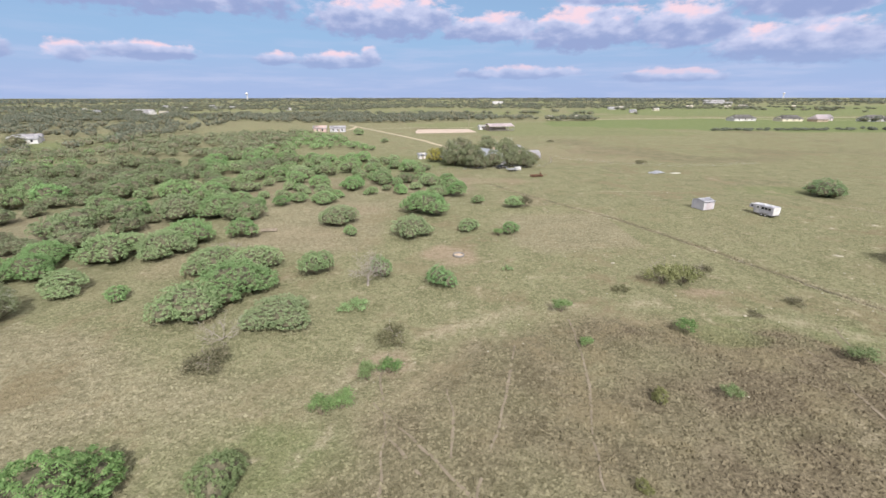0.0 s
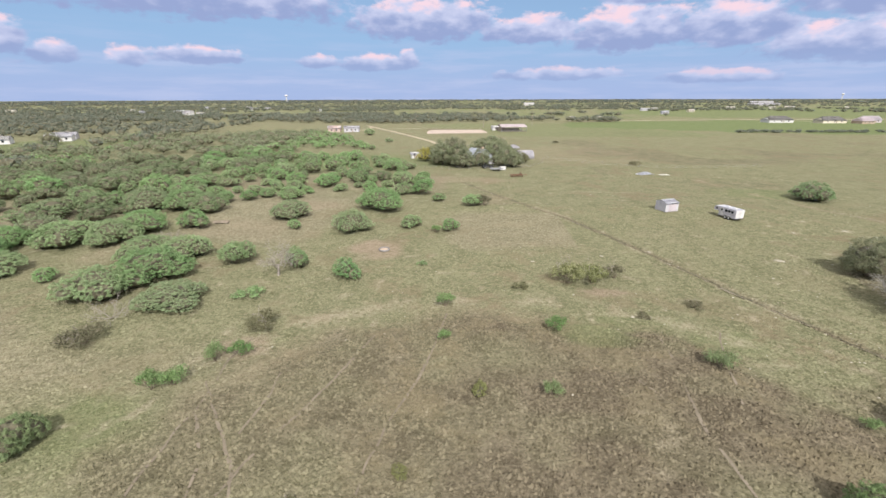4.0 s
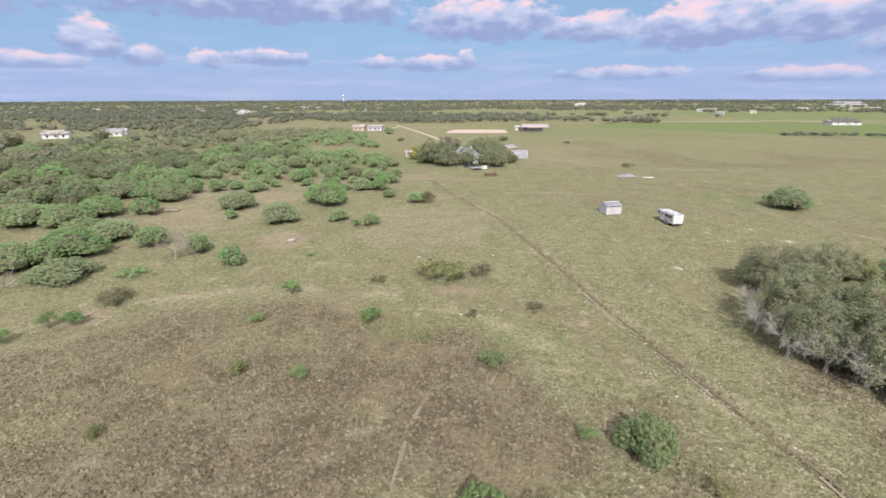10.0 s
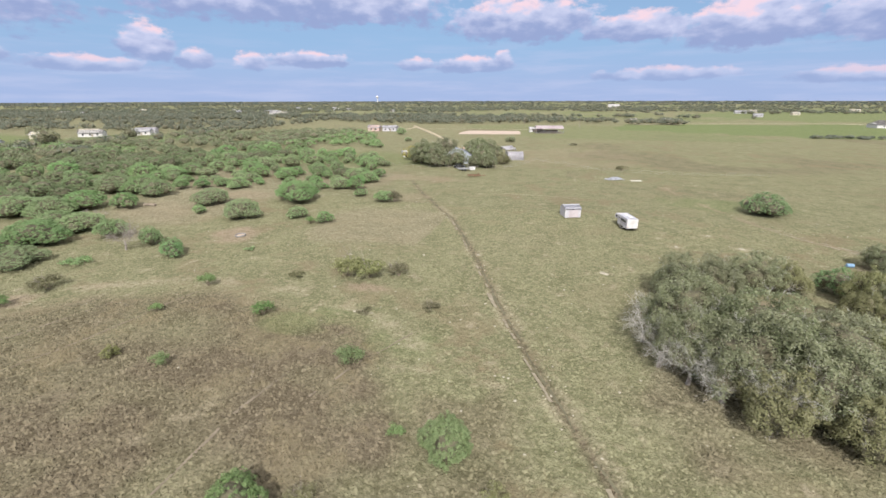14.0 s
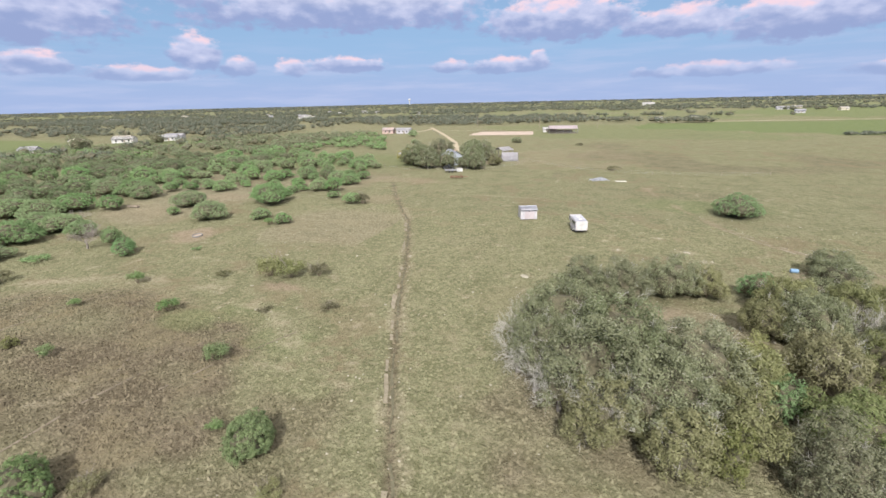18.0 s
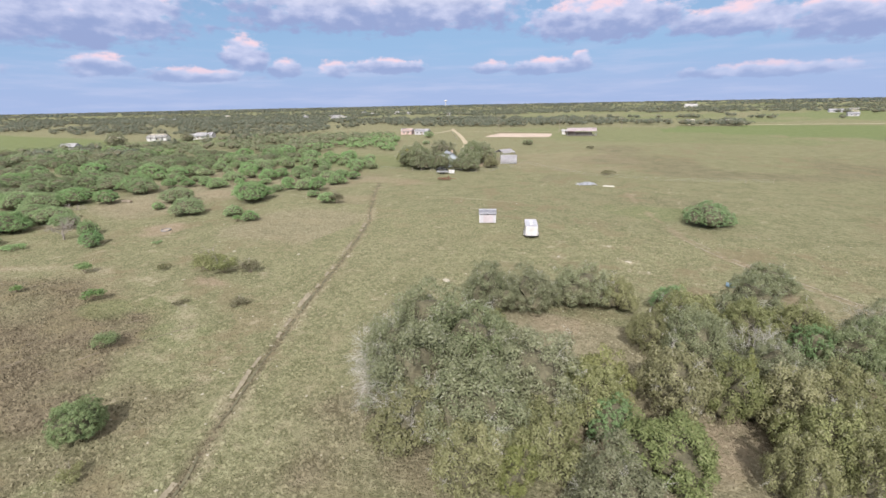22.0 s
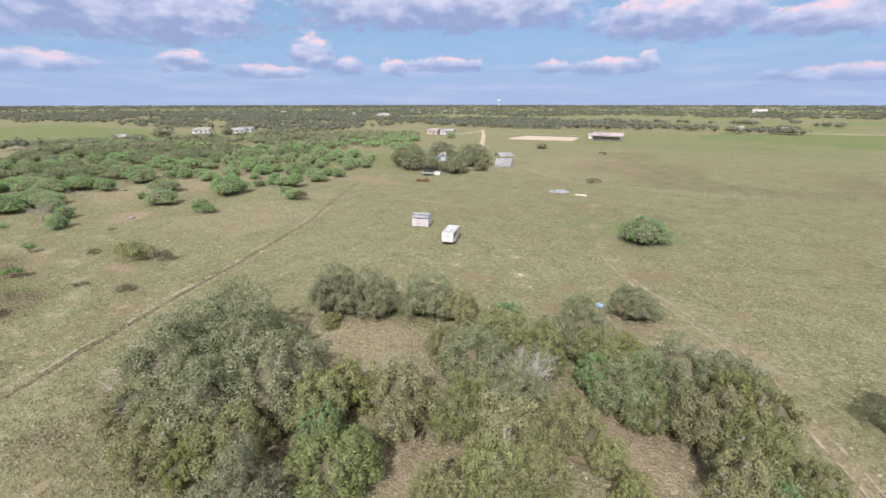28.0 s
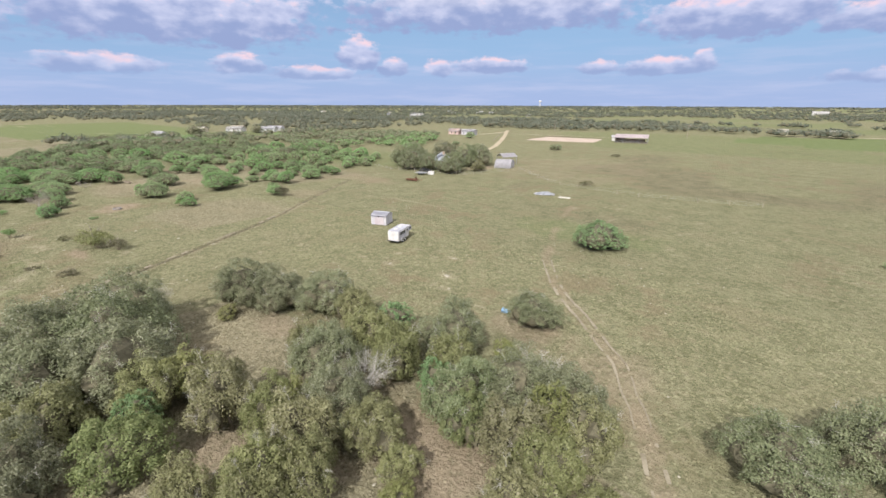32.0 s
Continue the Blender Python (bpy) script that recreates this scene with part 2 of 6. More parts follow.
def tuft_material():
    m, nt, p = material("grass_blades", 0.9)
    isl = nt.nodes.new("ShaderNodeNewGeometry").outputs["Random Per Island"]
    col, *_ = soil_colour(nt, isl)
    nt.links.new(col, p.inputs["Base Color"])
    p.inputs["Specular IOR Level"].default_value = 0.05
    thin = node(nt, "ShaderNodeBsdfTranslucent", ins={"Color": col})
    both = node(nt, "ShaderNodeMixShader", ins={0: 0.08, 1: p.outputs[0], 2: thin.outputs[0]})
    nt.links.new(both.outputs[0], nt.nodes["Material Output"].inputs[0])
    return m


SOIL, TUFT = soil_material(), tuft_material()
LEAF_MESQUITE = foliage("mesquite_leaf", (0.176, 0.264, 0.118), (0.302, 0.427, 0.204), (0.29, 0.31, 0.19))
LEAF_THICKET = foliage("thicket_leaf", (0.175, 0.257, 0.114), (0.297, 0.411, 0.195), (0.28, 0.28, 0.19))
LEAF_BRIGHT = foliage("fresh_leaf", (0.129, 0.208, 0.078), (0.224, 0.335, 0.134), (0.29, 0.32, 0.16))
LEAF_OAK = foliage("oak_leaf", (0.140, 0.164, 0.088), (0.259, 0.281, 0.167), (0.34, 0.34, 0.27))
LEAF_OLIVE = foliage("olive_leaf", (0.169, 0.179, 0.081), (0.295, 0.298, 0.153), (0.33, 0.31, 0.22))
LEAF_GREY = foliage("thorn_scrub_leaf", (0.104, 0.104, 0.056), (0.222, 0.214, 0.130), (0.32, 0.28, 0.21))
LEAF_GOLD = foliage("golden_leaf", (0.240, 0.205, 0.060), (0.400, 0.350, 0.115), (0.34, 0.30, 0.12))
LEAF_SCRUB = foliage("dull_scrub_leaf", (0.134, 0.175, 0.092), (0.247, 0.300, 0.166), (0.30, 0.28, 0.20))
LEAF_FRESH = foliage("fresh_grove_leaf", (0.133, 0.158, 0.067), (0.221, 0.248, 0.113), (0.30, 0.30, 0.17))
# blue of distant air mixed into the leaf colour of the horizon woods
LEAF_DISTANT_HAZED = foliage("hazed_distant_leaf", (0.070, 0.096, 0.089), (0.115, 0.145, 0.130), (0.15, 0.16, 0.13))
LEAF_YELLOW = foliage("yellowing_leaf", (0.163, 0.175, 0.068), (0.267, 0.275, 0.118), (0.29, 0.27, 0.15))
LEAF_TEAL = foliage("blue_green_leaf", (0.142, 0.227, 0.101), (0.246, 0.359, 0.174), (0.24, 0.26, 0.18))
# greyer and bluer than leaves, aerial haze put into the colour
LEAF_FAR_HAZED = foliage("hazed_far_leaf", (0.096, 0.119, 0.091), (0.173, 0.199, 0.149), (0.22, 0.21, 0.17))
# brown of inner twigs, also standing in for shade in crown gaps
TWIG_SHADE = worn("inner_twig_shade", (0.085, 0.080, 0.055), (0.150, 0.138, 0.095), 0.95, scale=2.0, fine=14.0, bump=0.5)
LICHEN = worn("lichen_grey_wood", (0.33, 0.32, 0.295), (0.49, 0.475, 0.45), 0.95, scale=2.0, fine=20.0, bump=0.3)
ROAD = worn("pale_caliche", (0.30, 0.25, 0.18), (0.41, 0.36, 0.27), 0.95, scale=0.3, fine=3.0, bump=0.3)
TRACK = worn("beaten_earth", (0.150, 0.127, 0.096), (0.215, 0.184, 0.142), 0.95, scale=0.8, fine=5.0, bump=0.3)
BANK = worn("pale_stony_soil", (0.20, 0.175, 0.128), (0.30, 0.268, 0.208), 0.95, scale=0.9, fine=6.0, bump=0.4)
# dark olive for the furrow: its shade and darker grass in one colour
FURROW_SHADE = worn("furrow_shade_grass", (0.098, 0.092, 0.060), (0.150, 0.141, 0.095), 0.95, scale=0.6, fine=5.0, bump=0.4)
SAND = worn("arena_sand", (0.36, 0.29, 0.25), (0.46, 0.38, 0.33), 0.95, scale=0.15, fine=2.0, bump=0.3)
BARK = worn("bark", (0.12, 0.095, 0.07), (0.24, 0.20, 0.16), 0.9, scale=2.0, fine=20.0, bump=0.5)
DEADWOOD = worn("grey_deadwood", (0.20, 0.175, 0.155), (0.36, 0.325, 0.30), 0.9, scale=2.0, fine=20.0, bump=0.4)
WHITE_METAL = worn("white_sheet_metal", (0.42, 0.41, 0.46), (0.54, 0.53, 0.58), 0.5, 0.0, 0.8, 9.0, 0.05)
PINK_METAL = worn("faded_rose_metal", (0.52, 0.45, 0.49), (0.63, 0.56, 0.60), 0.45, 0.0, 0.6, 8.0, 0.05)
GALV = worn("galvanised_roof", (0.34, 0.35, 0.41), (0.47, 0.48, 0.55), 0.5, 0.2, 0.7, 9.0, 0.08)
GREY_SHINGLE = worn("grey_shingle", (0.15, 0.145, 0.145), (0.26, 0.25, 0.25), 0.9, 0.0, 0.7, 14.0, 0.3)
BLUE_WHITE = worn("blue_white_siding", (0.34, 0.38, 0.45), (0.46, 0.50, 0.57), 0.7, 0.0, 0.9, 16.0, 0.08)
WHITE_PAINT = worn("white_paint", (0.52, 0.51, 0.52), (0.66, 0.65, 0.66), 0.6, 0.0, 0.9, 16.0, 0.08)
CREAM_PAINT = worn("cream_siding", (0.55, 0.50, 0.40), (0.70, 0.65, 0.55), 0.7, 0.0, 0.9, 16.0, 0.08)
BRICKISH = worn("tan_masonry", (0.34, 0.26, 0.20), (0.50, 0.41, 0.33), 0.85, 0.0, 1.0, 12.0, 0.2)
RED_PAINT = worn("faded_red_paint", (0.46, 0.33, 0.31), (0.56, 0.43, 0.41), 0.6, 0.0, 0.9, 14.0, 0.1)
ROSE_METAL = worn("dull_rose_sheet", (0.43, 0.38, 0.42), (0.52, 0.47, 0.51), 0.5, 0.0, 0.6, 8.0, 0.05)
BLACK_PAINT = worn("dark_car_paint", (0.018, 0.019, 0.022), (0.035, 0.036, 0.040), 0.25, 0.0, 2.0, 18.0, 0.02)
RUST = worn("rusty_red_iron", (0.12, 0.055, 0.040), (0.23, 0.115, 0.080), 0.8, 0.2, 2.0, 20.0, 0.3)
BLUE_PLASTIC = worn("blue_plastic", (0.16, 0.28, 0.46), (0.24, 0.38, 0.56), 0.4, 0.0, 2.0, 20.0, 0.05)
DARK_GLASS = worn("dark_window_glass", (0.015, 0.018, 0.022), (0.03, 0.034, 0.04), 0.08, 0.0, 2.0, 20.0, 0.0)
# near-black put in as the shade of an unlit interior
UNLIT_VOID = worn("unlit_interior_shade", (0.04, 0.037, 0.034), (0.07, 0.065, 0.06), 0.9, 0.0, 2.0, 20.0, 0.1)
RUBBER = worn("black_rubber", (0.018, 0.018, 0.018), (0.04, 0.04, 0.04), 0.85, 0.0, 3.0, 25.0, 0.2)
STEEL = worn("grey_steel", (0.30, 0.30, 0.31), (0.45, 0.45, 0.46), 0.45, 0.6, 2.0, 20.0, 0.1)
WOOD = worn("weathered_board", (0.20, 0.165, 0.13), (0.36, 0.31, 0.26), 0.85, 0.0, 1.5, 22.0, 0.3)
STONE = worn("pale_limestone", (0.28, 0.26, 0.21), (0.42, 0.395, 0.335), 0.9, 0.0, 1.2, 10.0, 0.5)
TARP = worn("grey_blue_tarp", (0.17, 0.18, 0.21), (0.28, 0.295, 0.335), 0.5, 0.0, 1.5, 10.0, 0.3)
CONCRETE = worn("concrete_slab", (0.42, 0.40, 0.37), (0.58, 0.56, 0.52), 0.85, 0.0, 1.0, 12.0, 0.2)


# ---------------------------------------------------------------- mesh helpers
def mesh_of(name, verts, faces, *mats, slots=None, smooth=False):
    me = bpy.data.meshes.new(name)
    verts = np.asarray(verts, np.float32).reshape(-1, 3)
    if isinstance(faces, np.ndarray):
        sizes, flat = np.full(len(faces), faces.shape[1]), faces.ravel()
    else:
        sizes = np.array([len(f) for f in faces])
        flat = np.array([i for f in faces for i in f])
    me.vertices.add(len(verts))
    me.vertices.foreach_set("co", verts.ravel())
    me.loops.add(len(flat))
    me.loops.foreach_set("vertex_index", flat.astype(np.int32))
    me.polygons.add(len(sizes))
    me.polygons.foreach_set("loop_start", np.concatenate([[0], np.cumsum(sizes)[:-1]]).astype(np.int32))
    me.polygons.foreach_set("use_smooth", np.zeros(len(sizes), dtype=bool))
    for m in mats:
        me.materials.append(m)
    if slots is not None:
        me.polygons.foreach_set("material_index", np.asarray(slots, dtype=np.int32))
    if smooth:
        me.polygons.foreach_set("use_smooth", np.ones(len(me.polygons), dtype=bool))
    me.update(calc_edges=True)
    return me


def part(name, bm, mat, parent=None, label="", smooth=False):
    """Links a bmesh or a mesh as one object under a thing or a part."""
    if isinstance(bm, bpy.types.Mesh):
        me = bm
    else:
        me = bpy.data.meshes.new(name)
        bmesh.ops.recalc_face_normals(bm, faces=bm.faces)
        if smooth:
            for f in bm.faces:
                f.smooth = True
        bm.to_mesh(me)
        bm.free()
    if mat and not me.materials:
        me.materials.append(mat)
    ob = new(name, me)
    if parent:
        ob.parent = parent
    if label:
        ob["label"] = label
    return ob


def thing(name, m, label, category, group=""):
    ob = new(name)
    ob.matrix_world = m
    return tagged(ob, label, category, group)


def block(bm, x, y, z, sx, sy, sz, bevel=0.0, turn=0.0):
    """A box with its middle at x, y and its foot at z, edges softened by bevel."""
    r = bmesh.ops.create_cube(bm, size=1, matrix=Matrix.Translation((x, y, z + sz / 2)) @ Matrix.Rotation(turn, 4, "Z") @ Matrix.Diagonal((sx, sy, sz, 1)))
    if bevel:
        edges = list({e for v in r["verts"] for e in v.link_edges})
        bmesh.ops.bevel(bm, geom=edges, offset=bevel, segments=2, affect="EDGES")
    return bm


def boxes(*rows, bevel=0.0):
    bm = bmesh.new()
    for r in rows:
        block(bm, *r, bevel=bevel)
    return bm


def prism(profile, y0, y1, bm=None):
    """A profile in x and z drawn out from y0 to y1."""
    bm = bm or bmesh.new()
    a = [bm.verts.new((x, y0, z)) for x, z in profile]
    b = [bm.verts.new((x, y1, z)) for x, z in profile]
    bm.faces.new(a)
    bm.faces.new(b[::-1])
    for i in range(len(a)):
        j = (i + 1) % len(a)
        bm.faces.new((a[i], b[i], b[j], a[j]))
    return bm


def tube(verts, faces, path, radii, sides=5, root=None):
    """Adds a bent, tapered round limb to plain lists; root: first vertex of the ring from which it grows."""
    base = len(verts)
    n = len(path)
    if root is not None:
        for k in range(sides):
            j = (k + 1) % sides
            faces.append((root + k, root + j, base + j, base + k))
    for i, (p, r) in enumerate(zip(path, radii)):
        d = (Vector(path[min(i + 1, n - 1)]) - Vector(path[max(i - 1, 0)])).normalized()
        u = d.cross(Vector((0.31, 0.17, 0.93))).normalized()
        v = d.cross(u)
        for k in range(sides):
            a = 2 * math.pi * k / sides
            verts.append(tuple(Vector(p) + (u * math.cos(a) + v * math.sin(a)) * r))
    for i in range(n - 1):
        for k in range(sides):
            j = (k + 1) % sides
            faces.append((base + i * sides + k, base + i * sides + j, base + (i + 1) * sides + j, base + (i + 1) * sides + k))
    faces.append(tuple(base + (n - 1) * sides + k for k in range(sides)))


def cyl(bm, a, b, r, sides=12, r2=None):
    a, b = Vector(a), Vector(b)
    m = Matrix.Translation((a + b) / 2) @ (b - a).to_track_quat("Z", "Y").to_matrix().to_4x4()
    bmesh.ops.create_cone(bm, cap_ends=True, segments=sides, radius1=r, radius2=r if r2 is None else r2, depth=(b - a).length, matrix=m)
    return bm


# ---------------------------------------------------------------- the ground
LATTICE = np.random.RandomState(5).rand(256, 256)


def smooth_noise(x, y, size):
    """Soft noise between 0 and 1 with bumps of about that size in metres."""
    x, y = np.asarray(x, float) / size, np.asarray(y, float) / size
    i, j = np.floor(x).astype(int), np.floor(y).astype(int)
    fx, fy = x - i, y - j
    fx, fy = fx * fx * (3 - 2 * fx), fy * fy * (3 - 2 * fy)
    g = lambda a, b: LATTICE[a % 256, b % 256]
    return (g(i, j) * (1 - fx) + g(i + 1, j) * fx) * (1 - fy) + (g(i, j + 1) * (1 - fx) + g(i + 1, j + 1) * fx) * fy


def step01(v, lo, hi):
    f = np.clip((v - lo) / (hi - lo), 0, 1)
    return f * f * (3 - 2 * f)


def near_line(x, y, pts):
    """Distance to a bent line."""
    best = np.full(np.shape(x), 1e9)
    for (ax, ay), (bx, by) in zip(pts[:-1], pts[1:]):
        dx, dy = bx - ax, by - ay
        f = np.clip(((x - ax) * dx + (y - ay) * dy) / (dx * dx + dy * dy), 0, 1)
        best = np.minimum(best, np.hypot(x - ax - f * dx, y - ay - f * dy))
    return best


def inside(x, y, pts):
    """Whether points lie in a polygon."""
    x, y = np.asarray(x, float), np.asarray(y, float)
    hit = np.zeros(x.shape, bool)
    for (ax, ay), (bx, by) in zip(pts, pts[1:] + pts[:1]):
        cross = ((ay > y) != (by > y)) & (x < (bx - ax) * (y - ay) / (by - ay + 1e-12) + ax)
        hit ^= cross
    return hit


def spot(x, y, cx, cy, rx, ry=None, soft=0.35):
    d = np.hypot((x - cx) / rx, (y - cy) / (ry or rx)) + (smooth_noise(x, y, min(rx, ry or rx) * 0.6) - 0.5) * 0.7
    return 1 - step01(d, 1 - soft, 1 + soft)


FENCE_ROW = [(14, 128), (23.2, 111.8), (33.6, 95), (37.8, 89), (47.4, 68), (53.1, 53.5), (58.6, 41.5), (61.4, 35.5), (65, 28.5), (71, 16), (78, 0)]
TRAIL = [(86, 138), (92, 115), (98, 99), (103, 91), (109.5, 84), (116.4, 76.3), (120.4, 69), (123, 63.6), (128, 52), (134, 38), (140, 20)]
LANE = [(12, 205), (-4, 240), (-12, 261), (-23, 283), (-48, 332), (-75, 381), (-85, 400)]
LANE_WEST = [(-75, 381), (-74, 352), (-76, 338), (-98, 336)]
LANE_EAST = [(-60, 362), (-30, 366), (30, 372)]
GRAVEL = [(120, 470), (166, 491), (230, 512), (308, 528), (420, 530), (700, 560)]
GRAVEL_2 = [(308, 528), (360, 492), (420, 478), (520, 470)]
MOUND = [(-9, -10), (-8, 10), (-8.2, 21.5), (-6.4, 28.6), (-1.5, 35), (3.5, 41), (8, 43.5), (15, 46.2), (22.7, 45.4), (31, 45), (39, 43.3), (46.5, 39), (47.5, 32), (52, 28), (49, 22), (47, 14), (47, 4), (45, -10)]
MOUND_EDGE = MOUND[3:11]
CATTLE_TRACKS = [[(-3.6, 12), (-4.3, 21.1), (-4.9, 28.6), (-6.1, 33.9), (-5.7, 38.6)], [(-4.2, 25.8), (-2.7, 23.9), (-0.7, 21.1), (1, 15)], [(10.4, 16), (11.5, 25.5), (13.5, 32.2), (14.7, 40.8), (15.2, 45.2)],
                 [(1.4, 16), (2.3, 21.5), (4.3, 26.7), (6.6, 34.7), (7.8, 39.7)], [(0.6, 23.9), (0.8, 28.6), (0.3, 32.2)], [(38.5, 41), (37.4, 33.5), (36.6, 27), (36.7, 22.1), (37, 14)],
                 [(33.5, 33.2), (34.9, 30.4)], [(45.6, 43.1), (42.9, 36.6), (41, 30)], [(-6.3, 30.2), (1.9, 20.8), (3.2, 17.5), (4, 12)]]


def height(x, y):
    """The lie of the land."""
    x, y = np.asarray(x, float), np.asarray(y, float)
    level = (1 - step01(y, 112, 150)) * (1 - step01(x, 130, 165)) * step01(x, -85, -55)
    z = ((smooth_noise(x, y, 9) - 0.5) * 0.22 + (smooth_noise(x + 40, y, 33) - 0.5) * 0.35) * level
    d = near_line(x, y, FENCE_ROW) + (smooth_noise(x, y, 3) - 0.5) * 0.5
    z = z + (0.16 * np.exp(-((d - 1.1) / 0.5) ** 2) - 0.10 * np.exp(-(d / 0.6) ** 2)) * level
    z = z + 0.35 * np.where(inside(x, y, MOUND), 1, 0) * step01(near_line(x, y, MOUND), 0, 5)
    return z


def zones_at(x, y):
    n3, n8, n25 = smooth_noise(x, y, 3), smooth_noise(x + 9, y + 4, 8), smooth_noise(x, y + 70, 25)
    edge = near_line(x, y, MOUND + MOUND[:1]) * np.where(inside(x, y, MOUND), 1, -1) + (n3 - 0.5) * 3.5 + (n8 - 0.5) * 3
    brown = 0.95 * step01(edge, -2.0, 4.0) * (0.50 + 0.50 * step01(0.6 * n8 + 0.4 * n25, 0.25, 0.62)) * (0.74 + 0.26 * step01(x, 0, 26)) * (0.80 + 0.20 * step01(n3, 0.25, 0.65))
    brown = np.maximum(brown, 0.75 * spot(x, y, 74, 36, 9, 6) * n3)
    brown = np.maximum(brown, 0.45 * step01(n25, 0.58, 0.75) * (y > 100) * (x > 60) * (x < 260) * (y < 330))
    brown = np.maximum(brown, 0.55 * np.maximum(spot(x, y, 54, 32, 5, 6), spot(x, y, 55, 18, 8, 9)) * step01(n3, 0.2, 0.6))
    grove = inside(x, y, [(66, 40), (76, 34), (92, 34), (112, 44), (121, 58), (118, 68), (106, 78), (90, 68), (70, 64)])
    brown = np.maximum(brown, 0.12 * grove * step01(n3, 0.3, 0.7))
    lush = 0.95 * inside(x, y, [(90, 395), (215, 332), (330, 312), (700, 300), (900, 480), (430, 515), (310, 515), (170, 482), (110, 465)])
    lush = np.maximum(lush, 0.85 * inside(x, y, [(-520, 60), (-278, 92), (-215, 130), (-225, 175), (-262, 200), (-340, 222), (-560, 230)]))
    lush = np.maximum(lush, 0.7 * inside(x, y, [(-262, 180), (-205, 160), (-190, 235), (-250, 260)]))
    lush = np.maximum(lush, 0.55 * step01(n25, 0.35, 0.65) * (y > 560))
    lush = np.maximum(lush, 0.75 * inside(x, y, [(300, 560), (1500, 620), (1500, 1250), (420, 1050), (200, 760)]))
    lush = np.maximum(lush, 0.40 * inside(x, y, [(40, 290), (190, 300), (110, 440), (-40, 430), (-30, 395)]))
    lush = np.maximum(lush, 0.5 * spot(x, y, -38, 175, 60, 22))
    for cx, cy, rx, ry in ((37, 44.5, 5, 2.2), (45.5, 41, 3.5, 2.4), (32, 41, 4, 2.4), (96, 118, 14, 6), (-13, 24, 5, 4)):
        lush = np.maximum(lush, 0.42 * spot(x, y, cx, cy, rx, ry))
    dirt = 0.95 * spot(x, y, 0.6, 67.3, 5.0, 4.0)
    for cx, cy, rx, ry, k in ((83, 60.0, 3.5, 2.0, 0.6), (84, 58, 6, 5, 0.12), (97.4, 46.8, 3.0, 2.4, 0.75), (89.8, 43.2, 2.0, 1.6, 0.6), (109, 57, 5, 3.5, 0.8), (102, 50, 4, 3, 0.7), (106, 77, 5, 3, 0.6), (-42, 63, 7, 5, 0.35), (-28, 78, 9, 7, 0.30),
                              (-22, 97, 8, 4, 0.5), (31.5, 178, 5, 7, 0.95), (21, 106, 6, 5, 0.4), (36, 52.5, 3.5, 1.2, 0.9), (98, 60, 3, 3, 0.6), (117, 74, 4, 4, 0.5), (92, 40, 4, 3, 0.5), (16, 133, 12, 5, 0.5), (-6, 36, 3, 2.5, 0.8)):
        dirt = np.maximum(dirt, k * spot(x, y, cx, cy, rx, ry))
    dirt = np.maximum(dirt, 0.65 * (1 - step01(near_line(x, y, TRAIL) + (n3 - 0.5) * 0.8, 0.3, 1.1)) * step01(smooth_noise(x, y, 6), 0.1, 0.5))
    dirt = np.maximum(dirt, 0.22 * (1 - step01(near_line(x, y, MOUND_EDGE) + (n3 - 0.5) * 1.6 - 0.6, 0.3, 1.8)) * step01(n8, 0.2, 0.6))
    sand = inside(x, y, [(-19, 312), (25, 322), (20, 354), (-20, 348)])
    dirt = np.maximum(dirt, 0.6 * sand)
    plot = inside(x, y, [(44, 172), (52, 166), (72, 163), (92, 190), (72, 246), (30, 214)])
    dirt = np.maximum(dirt, 0.30 * plot * step01(n8, 0.2, 0.6))
    brown = np.maximum(brown, 0.7 * inside(x, y, [(-24, 350), (22, 357), (20, 372), (-26, 366)]))
    pale = 0.3 * sand
    # the stony strip beyond the mound
    strip = [(-9, 33), (0, 42.5), (9, 47), (20, 49.5), (30, 49.2), (40, 45.5), (47, 41)]
    pale = np.maximum(pale, 0.55 * (1 - step01(near_line(x, y, strip) + (n3 - 0.5) * 2.5, 0.8, 2.6)) * step01(n3, 0.25, 0.7))
    d = near_line(x, y, FENCE_ROW)
    pale = np.maximum(pale, 0.5 * np.exp(-((d - 0.8) / 0.45) ** 2) * step01(smooth_noise(x, y, 2.5), 0.45, 0.7) * (y < 100))
    pale = np.maximum(pale, 0.6 * (1 - 0.7 * brown) * step01(smooth_noise(x + 3, y + 8, 1.6), 0.86, 0.97) * step01(n25, 0.25, 0.5) * (y < 160))
    brown = np.maximum(brown, 1.0 * np.exp(-(d / 0.5) ** 2))
    for cx, cy, rx, ry in ((66.7, 66.5, 1.4, 0.6), (89.5, 83.8, 1.5, 0.9), (47.5, 69, 0.8, 0.6), (79, 82, 1.2, 0.7), (86, 90, 1.2, 0.6), (60, 79, 2, 0.6), (52, 117, 9, 0.5), (92, 80, 1, 0.6)):
        pale = np.maximum(pale, 0.5 * spot(x, y, cx, cy, rx, ry))
    olive = step01(n25, 0.3, 0.7)
    olive = np.where(inside(x, y, [(58, 60), (74, 68), (70, 44), (66, 34), (62, 38)]), 0.95, olive)
    olive = np.where((y > 62) & (x > 36), np.maximum(olive, 0.8), olive)
    olive = np.where(y > 140, 0.75 + 0.25 * n25, olive)
    return {"brown": brown, "lush": lush, "dirt": dirt, "pale": pale, "olive": olive}


def give_zones(me, xy, times=1):
    for name, values in zones_at(xy[:, 0], xy[:, 1]).items():
        values = np.repeat(values, times)
        at = me.attributes.new(name, "FLOAT", "POINT")
        at.data.foreach_set("value", np.clip(values, 0, 1).astype(np.float32))


